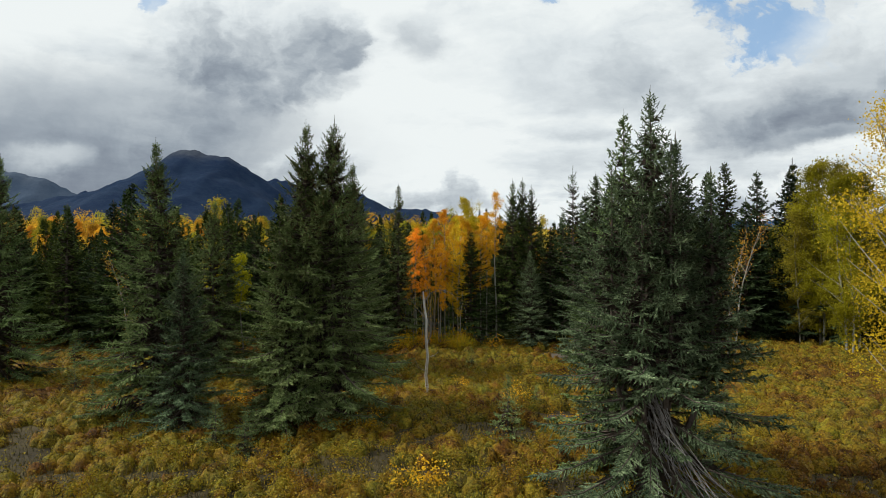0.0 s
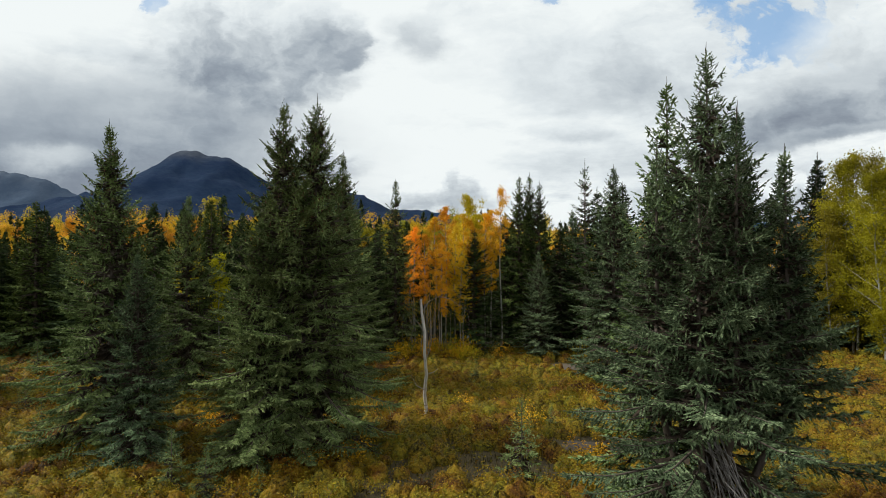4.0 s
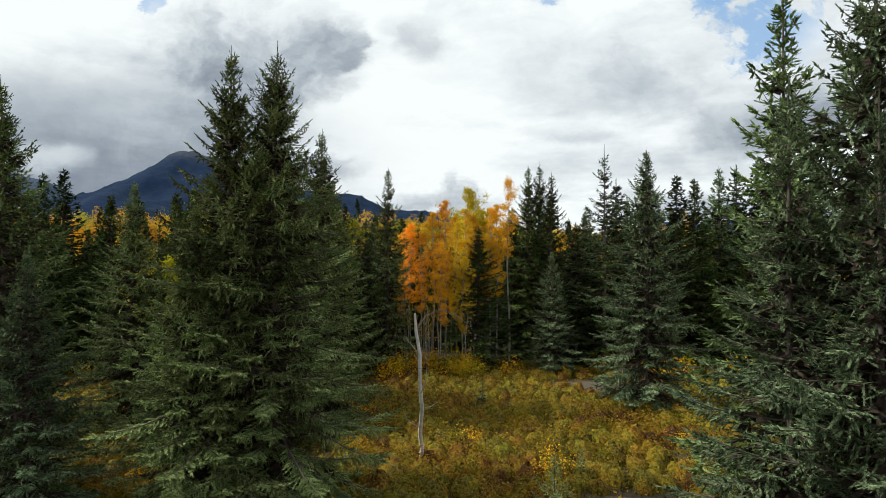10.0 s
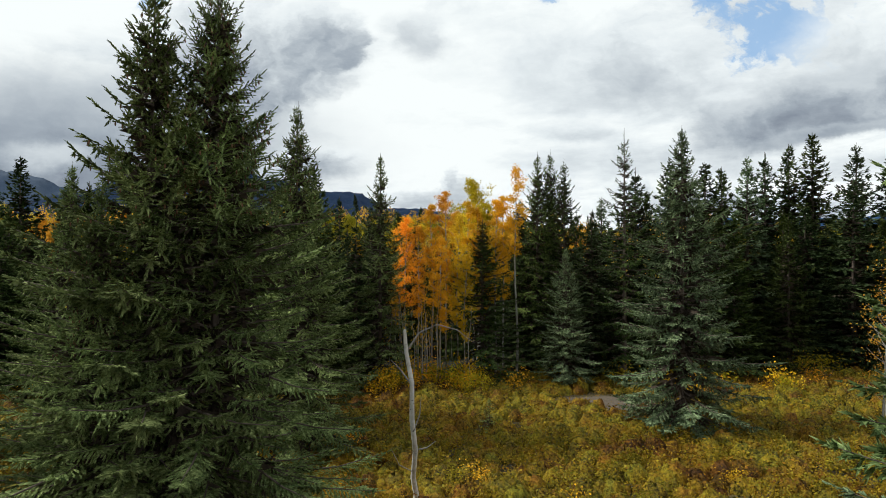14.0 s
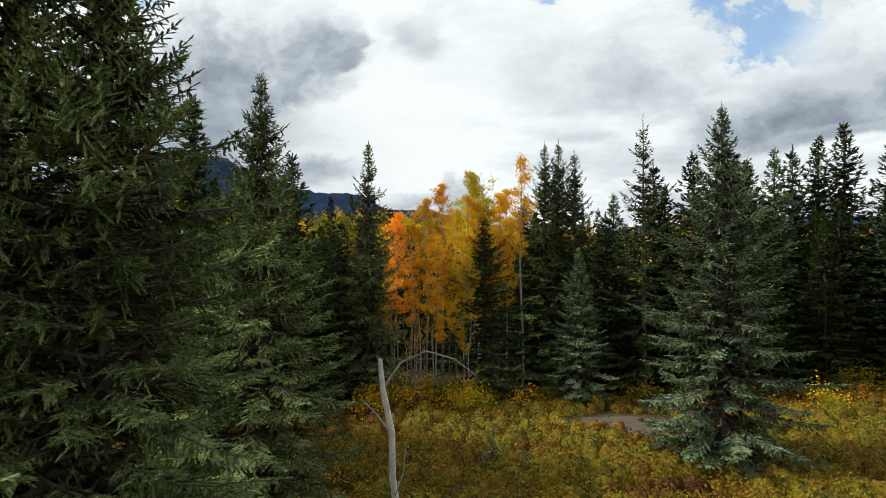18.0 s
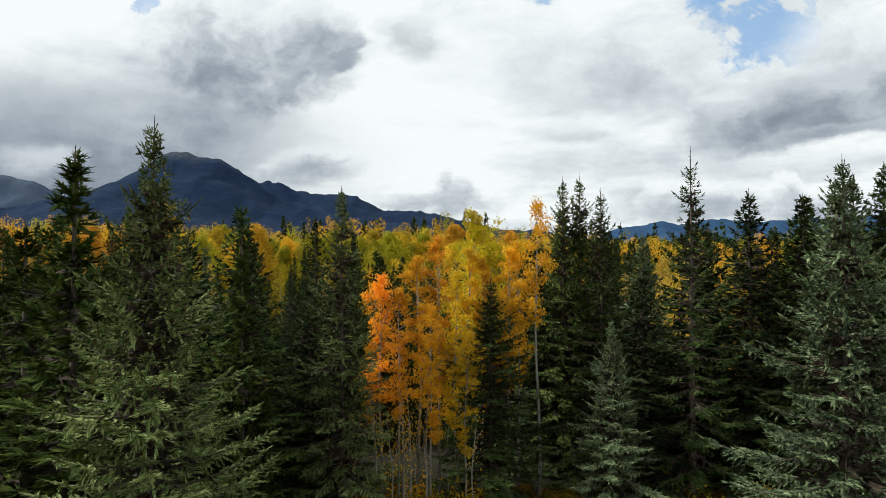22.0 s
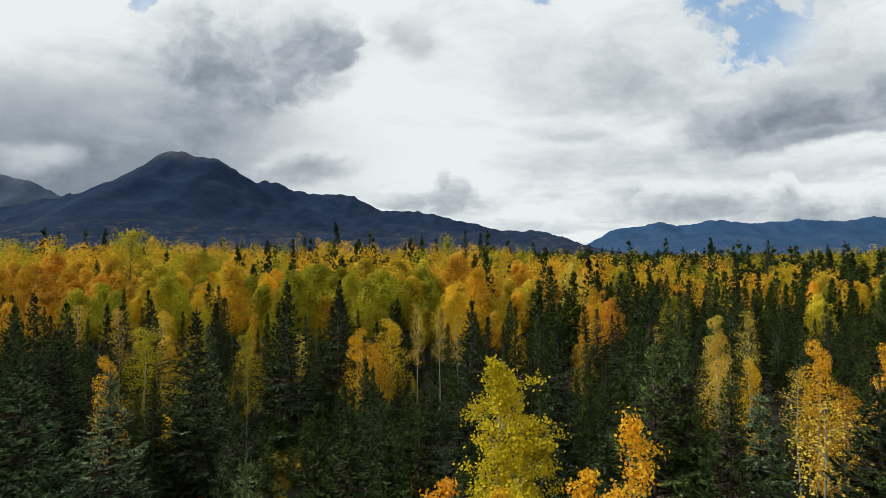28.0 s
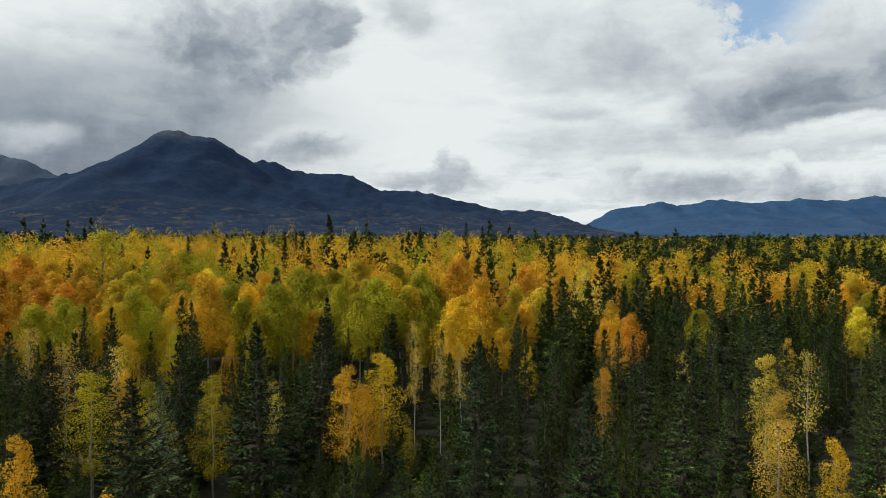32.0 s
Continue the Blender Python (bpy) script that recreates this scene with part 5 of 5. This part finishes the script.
rng = np.random.default_rng(90)
kinds = [shrub(91 + i, r, h, n_, 0.085, m) for i, (r, h, n_, m) in enumerate(((0.75, 0.75, 420, SHRUB), (0.6, 0.55, 320, SHRUB), (0.95, 0.95, 520, SHRUB), (0.7, 0.8, 380, OLIVE), (0.8, 0.9, 420, ORANGE)))]
roots = {}
count = 0
SHRUB_L = ("low golden shrub in the clearing", "small yellow shrub in the clearing", "large golden-orange shrub in the clearing", "olive green shrub in the clearing", "bright orange shrub in the clearing")
while count < 220:
    x, y = rng.uniform(-16, 18), rng.uniform(20.5, 42)
    if trail(x, y) > 0.22 + 0.2 * rng.random() or abs(x) > 0.62 * y:
        continue
    i = int(rng.choice(5, p=(0.34, 0.30, 0.2, 0.10, 0.06)))
    m = pose(x, y, float(ground_height(x, y)), 0, 0, rng.uniform(0, 360)) @ Matrix.Scale(rng.uniform(0.7, 1.2), 4)
    if i not in roots:
        roots[i] = tree_of("shrub", SHRUB_L[i], "shrub", "shrubs of the clearing", kinds[i])
        roots[i].matrix_basis = m
    else:
        copy_thing(roots[i], m).matrix_basis = m
    count += 1

rng = np.random.default_rng(95)
N = 24000
xs, ys = rng.uniform(-46, 50, N), 17 + 40 * rng.random(N) ** 1.25
lump = np.array([noise.noise((a * 0.3, b * 0.3, 2.2)) for a, b in zip(xs, ys)])
keep = (np.abs(xs) < 0.78 * ys + 4) & (trail(xs, ys) < 0.20 + 0.25 * rng.random(N))
keep &= lump > np.interp(ys, (20, 26, 33), (-0.20, -0.22, -0.60)) + 0.12 * rng.normal(size=N)
xs, ys, lump = xs[keep][:9000], ys[keep][:9000], lump[keep][:9000]
glade = np.random.default_rng(96)
gx, gy = -15 + 3.3 * glade.uniform(-1, 1, 620), 83 + 15 * glade.uniform(-1, 1, 620)
all_x, all_y, all_lump = np.concatenate([xs, gx]), np.concatenate([ys, gy]), np.concatenate([lump, 0.4 * glade.random(620)])
for name, sel, per, leaf in (("shrub_carpet", all_y < 36, 70, 0.075), ("shrub_carpet_far", all_y >= 36, 36, 0.11)):
    xs, ys, lump = all_x[sel], all_y[sel], all_lump[sel]
    rad = 0.34 + 0.34 * rng.random(len(xs)) + 0.34 * np.clip(lump, 0, 1)
    rad *= np.interp(ys, (20, 28), (0.70, 1.0))
    tall = rad * rng.uniform(0.75, 1.35, len(xs)) + 0.10
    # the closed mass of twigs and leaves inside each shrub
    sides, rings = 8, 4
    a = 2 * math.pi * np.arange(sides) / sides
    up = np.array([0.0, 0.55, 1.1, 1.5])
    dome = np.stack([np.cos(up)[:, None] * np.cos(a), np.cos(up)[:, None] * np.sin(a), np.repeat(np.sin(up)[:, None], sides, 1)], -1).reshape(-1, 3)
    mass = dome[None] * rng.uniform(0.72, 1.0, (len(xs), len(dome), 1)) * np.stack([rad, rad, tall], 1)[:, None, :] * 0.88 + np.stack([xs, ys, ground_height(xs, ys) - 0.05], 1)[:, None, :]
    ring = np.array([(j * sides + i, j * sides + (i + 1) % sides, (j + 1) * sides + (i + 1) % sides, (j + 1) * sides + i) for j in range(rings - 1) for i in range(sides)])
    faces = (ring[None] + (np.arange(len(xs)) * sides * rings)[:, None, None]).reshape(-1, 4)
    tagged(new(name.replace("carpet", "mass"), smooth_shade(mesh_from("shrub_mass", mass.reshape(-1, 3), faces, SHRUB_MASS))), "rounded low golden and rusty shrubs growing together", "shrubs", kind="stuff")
    ctr = np.repeat(np.stack([xs, ys, ground_height(xs, ys)], 1), per, 0)
    q = unit(rng.normal(size=ctr.shape))
    q[:, 2] = np.abs(q[:, 2])
    lobes = 1 + 0.26 * np.sin(q[:, 0] * 7 + np.repeat(xs, per) * 9) * np.sin(q[:, 1] * 7 + np.repeat(ys, per) * 5)
    off = q * rng.uniform(0.70, 1.08, (len(q), 1)) * lobes[:, None] * np.stack([np.repeat(rad, per), np.repeat(rad, per), np.repeat(tall, per)], 1)
    carpet = facing_leaves(rng, ctr + off, unit(q + rng.normal(size=q.shape) * 0.40), leaf * rng.uniform(0.6, 1.35, len(ctr)))
    tagged(new(name, quad_mesh(name, carpet, SHRUB)), "dense carpet of low golden and orange shrubs", "shrubs", kind="stuff")

xs, ys = rng.uniform(-42, 46, 70000), 17 + 42 * rng.random(70000) ** 1.3
keep = (np.abs(xs) < 0.78 * ys + 3) & (trail(xs, ys) < 0.55 + 0.4 * rng.random(70000))
xs, ys = xs[keep][:34000], ys[keep][:34000]
low = leaves(rng, np.stack([xs, ys, ground_height(xs, ys) + rng.uniform(0.03, 0.22, len(xs))], 1), rng.uniform(0.08, 0.16, len(xs)), rng.uniform(0.06, 0.12, len(xs)), 0.7)
tagged(new("low_ground_cover", quad_mesh("low_ground_cover", low, LITTER)), "low dry ground cover in dull brown and ochre", "ground cover", kind="stuff")

xs, ys = rng.uniform(-40, 44, 150000), 17 + 41 * rng.random(150000) ** 1.9
keep = (np.abs(xs) < 0.78 * ys + 3) & (rng.random(150000) < 0.55 + 0.4 * trail(xs, ys))
bare_spot = np.maximum(np.exp(-(((xs - 9.2) / 3.0) ** 2 + ((ys - 50.5) / 1.6) ** 2)), np.exp(-(((xs - 6.3) / 1.8) ** 2 + ((ys - 31.0) / 1.2) ** 2)))
keep &= bare_spot < 0.5
xs, ys = xs[keep][:60000], ys[keep][:60000]
d = unit(np.stack([rng.normal(size=len(xs)) * 0.35, rng.normal(size=len(xs)) * 0.35, np.ones(len(xs))], 1))
tuft = blades(rng, np.stack([xs, ys, ground_height(xs, ys) - 0.02], 1), d, rng.uniform(0.18, 0.50, len(xs)), rng.uniform(0.02, 0.045, len(xs)))
tagged(new("dry_grass", tri_mesh("dry_grass", tuft, GRASS)), "dry yellow-brown grass in the clearing", "grass", kind="stuff")

# ---- yellow undergrowth along the edge of the wood ----
rng = np.random.default_rng(131)
under = [shrub(141 + i, 0.8, 1.3, 260, 0.11, m) for i, m in enumerate((GOLD, LIME, ORANGE))]
firsts = {}
for i in range(62):
    x = rng.uniform(-26, 26) if i < 36 else rng.uniform(-4.2, 3.2)
    y = (53.5 if abs(x) < 14 else 51.5) + rng.uniform(-1.5, 4.5) if i < 36 else rng.uniform(50.0, 54.5)
    k = int(rng.choice(3, p=(0.5, 0.35, 0.15)))
    m = pose(x, y, float(ground_height(x, y)), 0, 0, rng.uniform(0, 360)) @ Matrix.Scale(rng.uniform(0.7, 1.4), 4)
    if k not in firsts:
        firsts[k] = tree_of("undergrowth_shrub", ("golden leafy undergrowth before dark spruces", "yellow-green undergrowth before dark spruces", "orange undergrowth before dark spruces")[k], "shrub", "undergrowth at the wood's edge", under[k])
        firsts[k].matrix_basis = m
    else:
        copy_thing(firsts[k], m).matrix_basis = m
